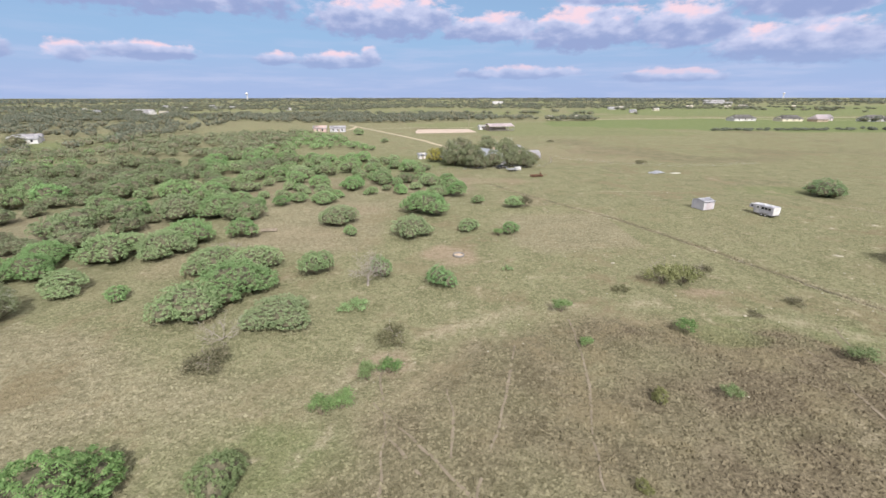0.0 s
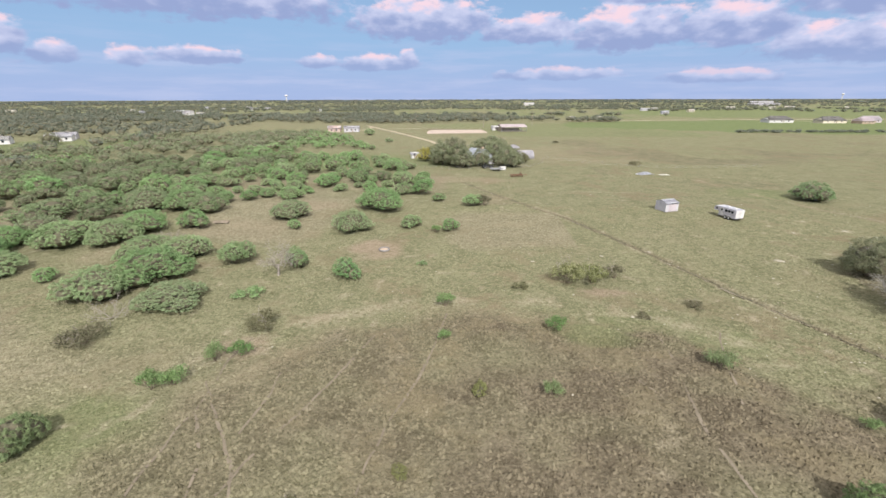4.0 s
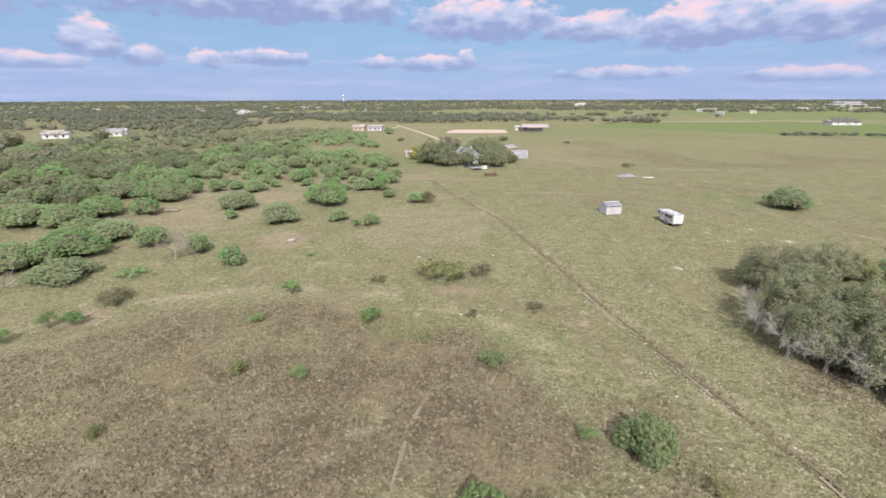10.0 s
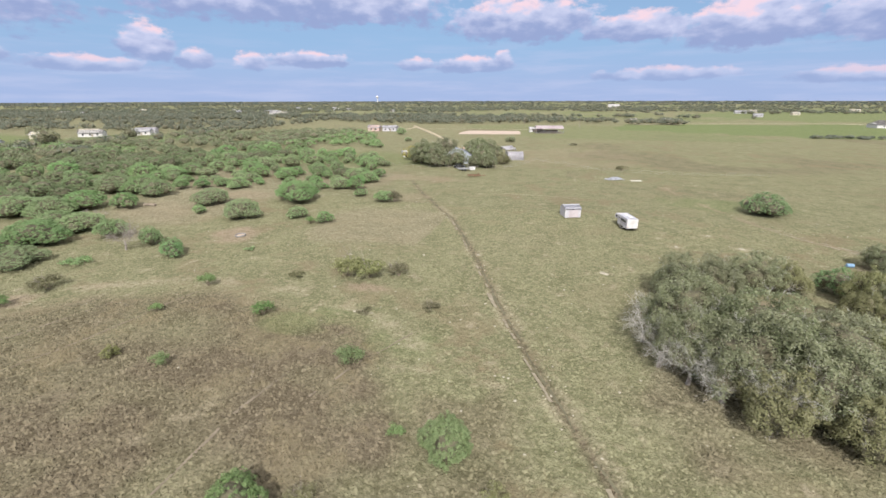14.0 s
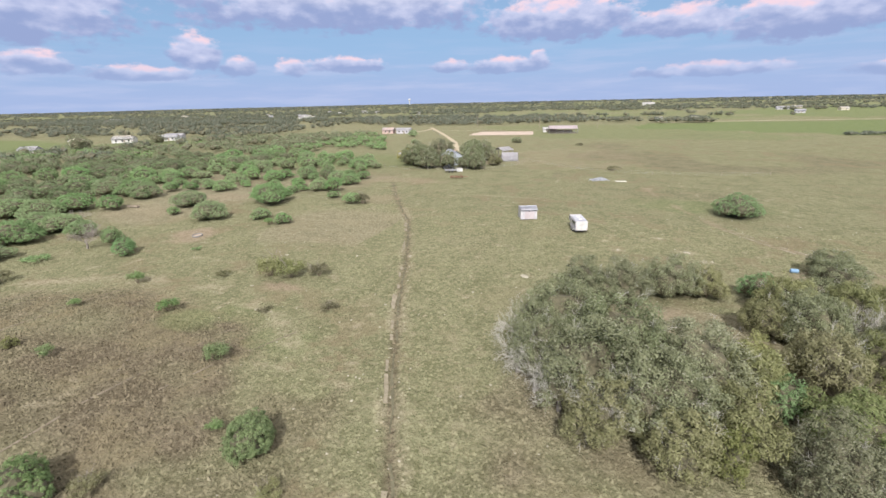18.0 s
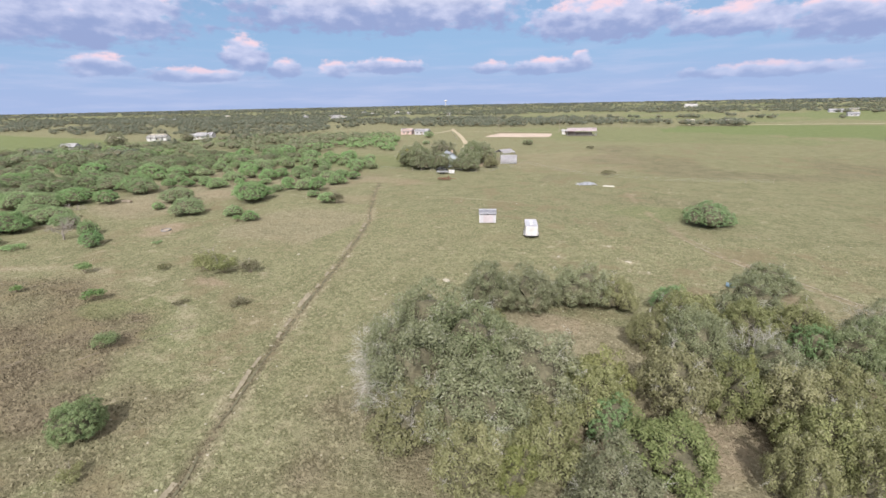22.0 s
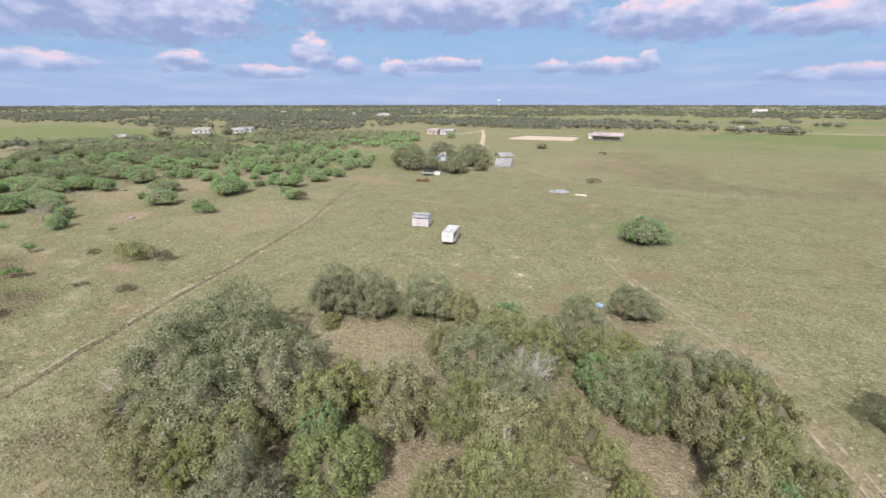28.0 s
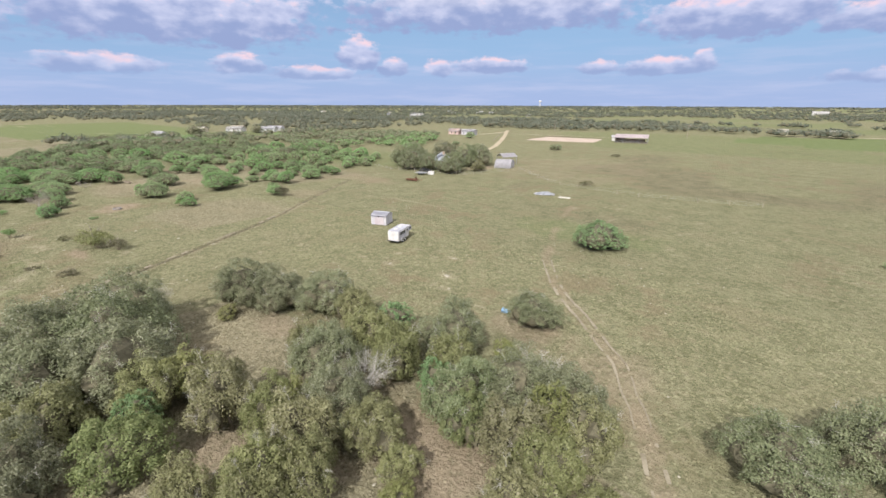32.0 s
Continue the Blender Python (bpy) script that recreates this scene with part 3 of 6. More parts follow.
def spread(near_lo, near_hi, step, far_lo, far_hi, grow=1.07):
    out, s, v = list(np.arange(near_lo, near_hi + step / 2, step)), step, near_hi
    while v < far_hi:
        s *= grow
        v += s
        out.append(min(v, far_hi))
    s, v = step, near_lo
    while v > far_lo:
        s *= grow
        v -= s
        out.insert(0, max(v, far_lo))
    return np.array(out)


def build_ground():
    xs, ys = spread(-62, 140, 0.62, -4700, 4700), spread(6, 122, 0.62, -900, 4860)
    gx, gy = np.meshgrid(xs, ys)
    xy = np.stack([gx.ravel(), gy.ravel()], 1)
    z = height(xy[:, 0], xy[:, 1])
    nx, ny = len(xs), len(ys)
    i = np.arange(nx * ny).reshape(ny, nx)
    quads = np.stack([i[:-1, :-1], i[:-1, 1:], i[1:, 1:], i[1:, :-1]], -1).reshape(-1, 4)
    me = mesh_of("ground", np.column_stack([xy, z]), quads, SOIL, smooth=True)
    give_zones(me, xy)
    tagged(new("ground", me), "dry grazed pasture of tan and olive grass with bare patches", "ground", kind="structure")


build_ground()


def strip_road(name, pts, wide, label, mat):
    """A beaten track laid on the ground, with a ragged edge."""
    rs = np.random.RandomState(len(name) + len(pts))
    mid = []
    for (ax, ay), (bx, by) in zip(pts[:-1], pts[1:]):
        n = max(2, int(math.hypot(bx - ax, by - ay) / 4))
        mid += [(ax + (bx - ax) * k / n, ay + (by - ay) * k / n) for k in range(n)]
    mid.append(pts[-1])
    v, f = [], []
    for k, (x, y) in enumerate(mid):
        a, b = mid[max(k - 1, 0)], mid[min(k + 1, len(mid) - 1)]
        d = Vector((b[0] - a[0], b[1] - a[1])).normalized()
        for s in (-1, 1):
            w = s * wide * rs.uniform(0.8, 1.2)
            v.append((x - d.y * w, y + d.x * w, 0.05))
        if k:
            f.append((2 * k - 2, 2 * k, 2 * k + 1, 2 * k - 1))
    return tagged(new(name, mesh_of(name, v, f, mat)), label, "road", kind="structure")


def beaten(name, line, low, high, mat, label, lift=0.06, gaps=0.0):
    """A narrow trodden band along a bent line, wandering and uneven in width."""
    rs = np.random.RandomState(3)
    v, f, run = [], [], 0
    for (ax, ay), (bx, by) in zip(line[:-1], line[1:]):
        length = math.hypot(bx - ax, by - ay)
        dx, dy = (bx - ax) / length, (by - ay) / length
        for k in range(int(length / 0.4)):
            x, y = ax + dx * 0.4 * k, ay + dy * 0.4 * k
            side = 0.35 * (float(smooth_noise(x, y, 2.2)) - 0.5)
            w = low + high * float(smooth_noise(x + 5, y, 3.0)) * rs.uniform(0.7, 1.2)
            for s in (side - w, side + w):
                px, py = x - dy * s, y + dx * s
                v.append((px, py, float(height(px, py)) + lift))
            if run and float(smooth_noise(x + 31, y, 1.3)) >= gaps:
                f.append((len(v) - 4, len(v) - 2, len(v) - 1, len(v) - 3))
            run += 1
    tagged(new(name, mesh_of(name, v, f, mat)), label, "track", kind="structure")


# dark strip laid along the furrow, standing in for its shade and darker grass
beaten("road_furrow", FENCE_ROW, 0.03, 0.20, FURROW_SHADE, "narrow trodden furrow along an old fence row, shade and darker grass in its colour", 0.10, 0.32)
beaten("road_bank", [(x - 0.48, y - 0.2) for x, y in FENCE_ROW[2:]], 0.04, 0.30, BANK, "pale stony bank beside the dark furrow", 0.10, 0.55)
for line in CATTLE_TRACKS:
    beaten("road_cattle_track", line, 0.04, 0.13, TRACK, "faint pale cattle track over the brown grass mound", 0.04, 0.24)
for side in (-0.55, 0.55):
    beaten("road_rut", [(x + side, y + side * 0.5) for x, y in TRAIL[2:]], 0.05, 0.16, BANK, "pale wheel rut of a faint track beside the grove", 0.05, 0.30)
strip_road("road_lane", LANE, 1.5, "pale dirt lane through the pasture", ROAD)
strip_road("road_west", LANE_WEST, 1.6, "pale dirt drive to two buildings", ROAD)
strip_road("road_east", LANE_EAST, 0.9, "pale dirt track beside the arena", ROAD)
strip_road("road_gravel", GRAVEL, 2.4, "white gravel road across green fields", ROAD)
strip_road("road_drive", GRAVEL_2, 2.2, "white gravel drive to new houses", ROAD)


def build_arena():
    edge = [(-19, 312), (3, 316), (25, 322), (23, 338), (20, 354), (0, 352), (-20, 348), (-21, 330)]
    tagged(new("arena_ground", mesh_of("arena_ground", [(x, y, 0.04) for x, y in edge], [list(range(len(edge)))], SAND)), "pale raked sand of a riding arena", "sand", kind="structure")


build_arena()


def build_tufts():
    """Clumps of grass, thick on the mound and thin on the bare earth."""
    rs = np.random.RandomState(11)
    n = 250000
    x, y = rs.uniform(-50, 138, n), 9 + 92 * rs.rand(n) ** 1.35
    zn = zones_at(x, y)
    keep = rs.rand(n) < (1 - 0.85 * np.maximum(zn["dirt"], zn["pale"])) * (0.45 + 0.55 * smooth_noise(x, y, 4))
    x, y = x[keep], y[keep]
    n = len(x)
    z = height(x, y) - 0.02
    big = rs.rand(n) < 0.14 + 0.40 * zones_at(x, y)["brown"]
    size = rs.uniform(0.08, 0.22, n) * np.where(big, 1.05, 1.0)
    tall = rs.uniform(0.04, 0.13, n) * (0.8 + 0.5 * zones_at(x, y)["brown"]) * np.where(big, 1.9, 1.0)
    verts, k = np.zeros((n, 5, 3)), 4
    verts[:, 4] = np.column_stack([x + rs.normal(0, 0.06, n), y + rs.normal(0, 0.06, n), z + tall])
    turn = rs.uniform(0, 6.28, n)
    for j in range(k):
        a = turn + j * 2 * math.pi / k
        r = size * rs.uniform(0.6, 1.4, n)
        verts[:, j] = np.column_stack([x + r * np.cos(a), y + r * np.sin(a), z])
    tri = np.array([(j, (j + 1) % k, 4) for j in range(k)])
    faces = (np.arange(n)[:, None, None] * 5 + tri[None]).reshape(-1, 3)
    me = mesh_of("grass_tufts", verts.reshape(-1, 3), faces, TUFT)
    give_zones(me, np.column_stack([x, y]), 5)
    tagged(new("grass_tufts", me), "dry tan and olive grass clumps all over the pasture", "grass", kind="stuff")


build_tufts()


# ---------------------------------------------------------------- plants
def ico(sub):
    bm = bmesh.new()
    bmesh.ops.create_icosphere(bm, subdivisions=sub, radius=1)
    v = np.array([p.co[:] for p in bm.verts])
    f = [[q.index for q in p.verts] for p in bm.faces]
    bm.free()
    return v, f


ICO1, ICO2 = ico(1), ico(2)



def lobes_for(rs, r, h, count, low, spread_out=0.72, size=(0.30, 0.46), flat=0.8, even=0.82):
    """Middles and radii of the clumps that make up a crown; low: how far down, as a share of the height, it reaches."""
    out = []
    for i in range(count):
        a = 2.399963 * i + rs.uniform(-0.5, 0.5)
        rho = spread_out * math.sqrt((i + 0.4) / count) * rs.uniform(0.85, 1.12)
        lr = r * rs.uniform(*size) * (1.05 - 0.25 * rho)
        top = h * (low + (1 - low) * math.sqrt(max(0.03, 1 - (rho * 0.95) ** 2)) * rs.uniform(even, 1.05))
        out.append((r * rho * math.cos(a), r * rho * math.sin(a), max(top - lr * flat, lr * 0.45), lr))
    return np.array(out)


def crown_mesh(name, rs, lobes, leaves, long, wide, leaf, flat=0.8, droop=0.3, top=0.25, shell=0.86, rim=1.20):
    """A crown of many small sprigs set round its clumps."""
    n = int(leaves * 1.7)
    w = lobes[:, 3] ** 2
    pick = rs.choice(len(lobes), n, p=w / w.sum())
    d = rs.normal(size=(n, 3))
    d[:, 2] += top
    d /= np.linalg.norm(d, axis=1)[:, None]
    c, lr = lobes[pick, :3], lobes[pick, 3]
    p = c + d * (lr * rs.uniform(shell, rim, n))[:, None] * np.array([1, 1, flat])
    deep = np.ones(n, bool)
    for q in lobes:
        e = (p - q[:3]) / (q[3] * np.array([1, 1, flat]))
        deep &= (e ** 2).sum(1) > 0.05
    deep &= p[:, 2] > 0.06
    p, d = p[deep][:leaves], d[deep][:leaves]
    n = len(p)
    nrm = d + rs.normal(0, 0.30, (n, 3))
    nrm /= np.linalg.norm(nrm, axis=1)[:, None]
    a = np.cross(nrm, rs.normal(size=(n, 3)))
    a /= np.linalg.norm(a, axis=1)[:, None] + 1e-9
    b = np.cross(nrm, a)
    a[:, 2] -= droop * rs.rand(n)
    L, W = (long * rs.uniform(0.6, 1.3, n))[:, None], (wide * rs.uniform(0.6, 1.3, n))[:, None]
    v = np.stack([p - a * L / 2, p + b * W / 2 + nrm * W * 0.15, p + a * L / 2, p - b * W / 2 + nrm * W * 0.15], 1).reshape(-1, 3)
    return mesh_of(name, v, np.arange(4 * n).reshape(-1, 4), leaf)


def stems_mesh(name, rs, lobes, thick, fork=0.15, mat=None, sides=5):
    """Stems or a trunk that fork and run up into the clumps of the crown."""
    verts, faces = [], []
    if fork > 0.3:
        tube(verts, faces, [(0, 0, -0.3), (0.06, 0.03, fork * 0.5), (0.1, -0.05, fork)], [thick * 1.35, thick, thick * 0.85], sides)
    else:
        tube(verts, faces, [(0, 0, -0.3), (0, 0, -0.15)], [thick * 1.2, thick], sides)
    root = len(verts) - sides
    for q in lobes:
        s = (q[0] * 0.06, q[1] * 0.06, fork + 0.1 if fork > 0.3 else -0.05)
        m = (q[0] * 0.45 + rs.uniform(-0.2, 0.2), q[1] * 0.45 + rs.uniform(-0.2, 0.2), s[2] + (q[2] - s[2]) * 0.6)
        tube(verts, faces, [s, m, (q[0], q[1], q[2])], [thick * 0.6, thick * 0.4, thick * 0.12], sides, root)
    return mesh_of(name, verts, faces, mat or BARK, smooth=True)


def bare_mesh(name, rs, starts, reach, thick, mat, levels=3, kids=3):
    """Leafless branches with twigs: each start is a place and a way."""
    verts, faces = [], []

    def grow(p, d, length, r, level):
        p, d = Vector(p), Vector(d).normalized()
        mid = p + d * length * 0.5 + Vector(rs.normal(0, 0.06 * length, 3))
        end = p + d * length + Vector(rs.normal(0, 0.10 * length, 3))
        tube(verts, faces, [p, mid, end], [r, r * 0.75, r * 0.45], 4 if level < levels else 3)
        if level < levels:
            for k in range(kids):
                f = (k + 1) / kids
                grow(p.lerp(end, 0.35 + 0.65 * f), d + Vector(rs.normal(0, 0.55, 3)), length * rs.uniform(0.45, 0.7), r * 0.5, level + 1)

    for p, d in starts:
        grow(p, d, reach * rs.uniform(0.7, 1.1), thick, 1)
    return mesh_of(name, verts, faces, mat)


MODELS = {}


def model(key, name, crown, stems, extra=None, extra_label=""):
    """Keeps the meshes of one plant, of which all plants of that kind share the data."""
    MODELS.setdefault(key, []).append((name, crown, stems, extra, extra_label))


def plant(key, which, x, y, r, h, label, category, group, turn=None):
    """A plant with its foot on the ground; r and h scale the model's own spread and height."""
    name, crown, stems, extra, extra_label = MODELS[key][which % len(MODELS[key])]
    r0, h0 = SIZES[key]
    m = pose(x, y, float(height(x, y)), 0, 0, (x * 37 + y * 91) % 360 if turn is None else turn) @ Matrix.Diagonal((r / r0, r / r0, h / h0, 1))
    ob = thing(name, m, label, category, group)
    part("crown", crown, None, ob)
    if stems:
        part("trunk", stems, None, ob)
    if extra:
        tagged(part("twig_spray", extra, None, ob, extra_label), kind="stuff")
    return ob


SIZES = {"big": (5.0, 4.6), "mid": (2.6, 3.0), "small": (1.3, 1.7), "bright": (2.6, 3.0), "low": (1.8, 1.0), "scrub": (2.4, 2.2), "oak": (4.2, 7.0), "olive": (3.0, 4.6), "teal": (2.4, 3.4), "yellow": (2.6, 4.0),
         "far": (3.8, 3.6), "far_tree": (5.0, 8.0), "lone": (5.4, 4.6), "fresh": (3.0, 4.4), "gold": (3.0, 4.4)}


def domes_for(rs, r, h, count):
    """Overlapping domes of one crown: middle x, y, spread and top."""
    out = [(0.0, 0.0, r * (0.98 if count == 1 else 0.72), h)]
    for i in range(count - 1):
        a = 2 * math.pi * (i + rs.uniform(-0.25, 0.25)) / (count - 1)
        rr = r * rs.uniform(0.40, 0.56)
        out.append(((r - rr) * math.cos(a), (r - rr) * math.sin(a), rr, h * rs.uniform(0.58, 0.88)))
    return out


def clump_crown(name, rs, domes, clumps, per, size, long, wide, leaf, low=0.36, rough=0.2, fine=7.0, tall=1.1, core=0.62, lift=0.35, hang=0.3):
    """A crown of many separate leafy clumps over uneven domes, each lit on its own top, with gaps between darkened by a
    dark twig core.
    """
    waves = [(rs.normal(size=3) * fine * f, rs.uniform(0, 6.28), 1 / f) for f in (0.4, 0.6, 0.8, 1.0, 1.4)]

    def swell(d, x, y):
        return 1 + rough * sum(np.sin(d @ k + p + x * 1.7 + y * 2.3) * w for k, p, w in waves) / 2.4

    V, F, slots, base, tips = [], [], [], 0, []
    weight = np.array([q[2] * (q[2] + q[3]) for q in domes])
    vv, ff = np.array(ICO2[0]), np.array(ICO2[1])
    for q, share in zip(domes, weight / weight.sum()):
        x, y, R, H = q
        half, mid = np.array([R, R, H * (1 - low)]), H * low
        k = max(4, int(clumps * share * 1.25))
        i = np.arange(k) + 0.5
        dz = 1 - i / k * (1 + hang)
        a = 2.399963 * i + rs.uniform(-0.5, 0.5, k)
        d = np.column_stack([np.sqrt(np.maximum(0, 1 - dz ** 2)) * np.cos(a), np.sqrt(np.maximum(0, 1 - dz ** 2)) * np.sin(a), dz]) + rs.normal(0, 0.09, (k, 3))
        d /= np.linalg.norm(d, axis=1)[:, None]
        c = d * half * (swell(d, x, y) * rs.uniform(0.80, 1.0, k))[:, None]
        c[:, 2] = np.where(c[:, 2] < 0, c[:, 2] * low / (1 - low), c[:, 2]) + mid
        c += (x, y, 0)
        keep = np.ones(k, bool)
        for o in domes:
            if o is not q:
                e = (c - (o[0], o[1], o[3] * low)) / (o[2], o[2], o[3] * (1 - low))
                keep &= (e ** 2).sum(1) > 0.62
        c, d = c[keep], d[keep]
        cr = size * rs.uniform(0.65, 1.4, len(c))
        cnt = np.maximum(6, (per * (cr / size) ** 2).astype(int))
        pick = np.repeat(np.arange(len(c)), cnt)
        n = len(pick)
        e = rs.normal(size=(n, 3)) + d[pick] * 0.55 + (0, 0, lift)
        e /= np.linalg.norm(e, axis=1)[:, None]
        p = c[pick] + e * (cr[pick] * rs.uniform(0.62, 1.08, n))[:, None] * np.array([1, 1, tall])
        p[:, 2] = np.maximum(p[:, 2], 0.05)
        nrm = e + rs.normal(0, 0.22, (n, 3))
        nrm /= np.linalg.norm(nrm, axis=1)[:, None]
        a = np.cross(nrm, rs.normal(size=(n, 3)))
        a /= np.linalg.norm(a, axis=1)[:, None] + 1e-9
        b = np.cross(nrm, a)
        a = a + 0.4 * e * rs.rand(n)[:, None]
        L, W = (long * rs.uniform(0.6, 1.4, n))[:, None] / 2, (wide * rs.uniform(0.6, 1.3, n))[:, None] / 2
        V.append(np.stack([p - a * L, p + b * W, p + a * L, p - b * W], 1).reshape(-1, 3))
        F += (np.arange(4 * n).reshape(-1, 4) + base).tolist()
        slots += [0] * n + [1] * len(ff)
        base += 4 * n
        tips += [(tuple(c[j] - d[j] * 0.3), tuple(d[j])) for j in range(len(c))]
        # twig core, its dark colour deepens the shade between clumps
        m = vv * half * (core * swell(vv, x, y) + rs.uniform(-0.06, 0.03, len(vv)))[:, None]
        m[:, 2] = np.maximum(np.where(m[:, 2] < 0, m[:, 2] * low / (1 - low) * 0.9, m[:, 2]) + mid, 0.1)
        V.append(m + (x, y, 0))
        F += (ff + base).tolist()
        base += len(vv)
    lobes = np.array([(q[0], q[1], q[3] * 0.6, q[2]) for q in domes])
    return mesh_of(name, np.concatenate(V), F, leaf, TWIG_SHADE, slots=slots), lobes, tips


def sprays(rs, tips, count, reach, mat, name):
    pick = rs.permutation(len(tips))[:count]
    return bare_mesh(name, rs, [(tips[i][0], Vector(tips[i][1]) + Vector((0, 0, 0.5))) for i in pick if tips[i][1][2] > -0.1], reach, 0.022, mat, 4, 4)


def build_models():
    for s in range(5):
        rs = np.random.RandomState(100 + s)
        me, lob, tips = clump_crown("crown_big", rs, domes_for(rs, 5.0, 4.6, 4 + s % 3), 1050, 16, 0.25, 0.25, 0.07, LEAF_MESQUITE, 0.44, 0.10, 5.0, 0.75, 0.70, 1.1, 0.2)
        model("big", "mesquite_bush", me, stems_mesh("stems_big", rs, lob, 0.13))
        me, lob, tips = clump_crown("crown_mid", rs, domes_for(rs, 2.6, 3.0, 2 + s % 3), 380, 16, 0.21, 0.22, 0.06, LEAF_MESQUITE, 0.42, 0.11, 4.0, 0.75, 0.70, 1.1, 0.2)
        model("mid", "mesquite_bush", me, stems_mesh("stems_mid", rs, lob, 0.08))
        me, lob, tips = clump_crown("crown_bright", rs, domes_for(rs, 2.6, 3.0, 2 + (s + 1) % 3), 460, 30, 0.21, 0.17, 0.05, LEAF_BRIGHT, 0.40, 0.10, 4.0, 0.9, 0.76, 0.9, 0.5)
        model("bright", "young_mesquite", me, stems_mesh("stems_bright", rs, lob, 0.08))
        lob = lobes_for(rs, 1.3, 1.7, 9, 0.16, 0.70, (0.30, 0.46), 0.9)
        model("small", "young_mesquite", crown_mesh("crown_small", rs, lob, 1100, 0.26, 0.06, LEAF_BRIGHT, 0.9, 0.1, 0.25, 0.2), stems_mesh("stems_small", rs, lob, 0.035))
        lob = lobes_for(rs, 2.4, 2.2, 9, 0.15, 0.74, (0.26, 0.40), 0.75)
        model("scrub", "thorn_bush", crown_mesh("crown_scrub", rs, lob, 1700, 0.26, 0.11, LEAF_OLIVE if s > 2 else LEAF_GREY, 0.75, 0.2, 0.25, 0.3), stems_mesh("stems_scrub", rs, lob, 0.05),
              bare_mesh("twigs_scrub", rs, [((q[0] * 0.5, q[1] * 0.5, q[2] * 0.7), (q[0], q[1], 1.6)) for q in lob[::3]], 1.3, 0.035, DEADWOOD, 3, 3), "bare grey twigs")
        lob = lobes_for(rs, 1.8, 1.0, 8, 0.1, 0.8, (0.24, 0.36), 0.5)
        model("low", "low_bush", crown_mesh("crown_low", rs, lob, 900, 0.24, 0.09, LEAF_GREY if s % 2 else LEAF_MESQUITE, 0.5, 0.2, 0.25, 0.3), stems_mesh("stems_low", rs, lob[::2], 0.03))
        me, lob, tips = clump_crown("crown_far", rs, domes_for(rs, 3.8, 3.6, 2 + s % 3), 270, 10, 0.33, 0.36, 0.12, (LEAF_MESQUITE, LEAF_THICKET, LEAF_SCRUB, LEAF_MESQUITE, LEAF_SCRUB)[s], 0.44, 0.11, 4.0, 0.75, 0.70, 1.1, 0.2)
        model("far", "mesquite_bush", me, stems_mesh("stems_far", rs, lob, 0.12))
        me, lob, tips = clump_crown("crown_oak", rs, domes_for(rs, 4.2, 7.0, 6), 170, 125, 0.74, 0.21, 0.10, LEAF_OAK, 0.44, 0.20, 6.0, 1.1, 0.66, 0.45, 0.22)
        model("oak", "live_oak", me, stems_mesh("trunk_oak", rs, lob, 0.26, 1.7), sprays(rs, tips, 11, 1.1, LICHEN, "limbs_oak"), "lichen-grey bare twigs")
        me, lob, tips = clump_crown("crown_olive", rs, domes_for(rs, 3.0, 4.6, 4), 110, 110, 0.60, 0.20, 0.095, LEAF_OLIVE, 0.42, 0.20, 6.0, 1.05, 0.66, 0.45, 0.22)
        model("olive", "hackberry_tree", me, stems_mesh("trunk_olive", rs, lob, 0.13, 0.8), sprays(rs, tips, 6, 0.9, LICHEN, "limbs_olive"), "bare grey twigs")
    for s in range(3):
        rs = np.random.RandomState(250 + s)
        me, lob, tips = clump_crown("crown_fresh", rs, domes_for(rs, 3.0, 4.4, 5), 120, 100, 0.52, 0.20, 0.09, LEAF_FRESH, 0.42, 0.18, 6.0, 1.0, 0.66, 0.5, 0.25)
        me2, lob2, tips = clump_crown("crown_gold", rs, domes_for(rs, 3.0, 4.4, 5), 100, 40, 0.50, 0.30, 0.14, LEAF_GOLD, 0.42, 0.18, 6.0, 1.0, 0.66, 0.5, 0.25)
        model("gold", "golden_tree", me2, stems_mesh("trunk_gold", rs, lob2, 0.13, 0.8))
        model("fresh", "hackberry_tree", me, stems_mesh("trunk_fresh", rs, lob, 0.13, 0.8))
        rs = np.random.RandomState(200 + s)
        me, lob, tips = clump_crown("crown_far_tree", rs, domes_for(rs, 5.0, 8.0, 4), 90, 20, 0.9, 0.6, 0.3, (LEAF_OAK, LEAF_GREY, LEAF_OAK)[s], 0.42, 0.2, 5.0, 1.0, 0.72)
        model("far_tree", "oak_tree", me, stems_mesh("trunk_far", rs, lob, 0.3, 1.8))
        me, lob, tips = clump_crown("crown_teal", rs, domes_for(rs, 2.4, 3.4, 3), 260, 18, 0.24, 0.22, 0.06, LEAF_TEAL, 0.40, 0.14, 5.0, 0.85, 0.68, 1.0)
        model("teal", "huisache_bush", me, stems_mesh("stems_teal", rs, lob, 0.07))
        me, lob, tips = clump_crown("crown_yellow", rs, domes_for(rs, 2.6, 4.0, 3), 110, 50, 0.44, 0.22, 0.10, LEAF_YELLOW, 0.38, 0.2, 5.0, 1.0, 0.64, 0.6)
        model("yellow", "yellowing_tree", me, stems_mesh("trunk_yellow", rs, lob, 0.1, 0.7))
    rs = np.random.RandomState(300)
    me, lob, tips = clump_crown("crown_lone", rs, domes_for(rs, 5.4, 4.6, 6), 1100, 16, 0.26, 0.25, 0.07, LEAF_TEAL, 0.42, 0.10, 5.0, 0.75, 0.70, 1.0, 0.3)
    model("lone", "huisache_tree", me, stems_mesh("stems_lone", rs, lob, 0.14))


build_models()

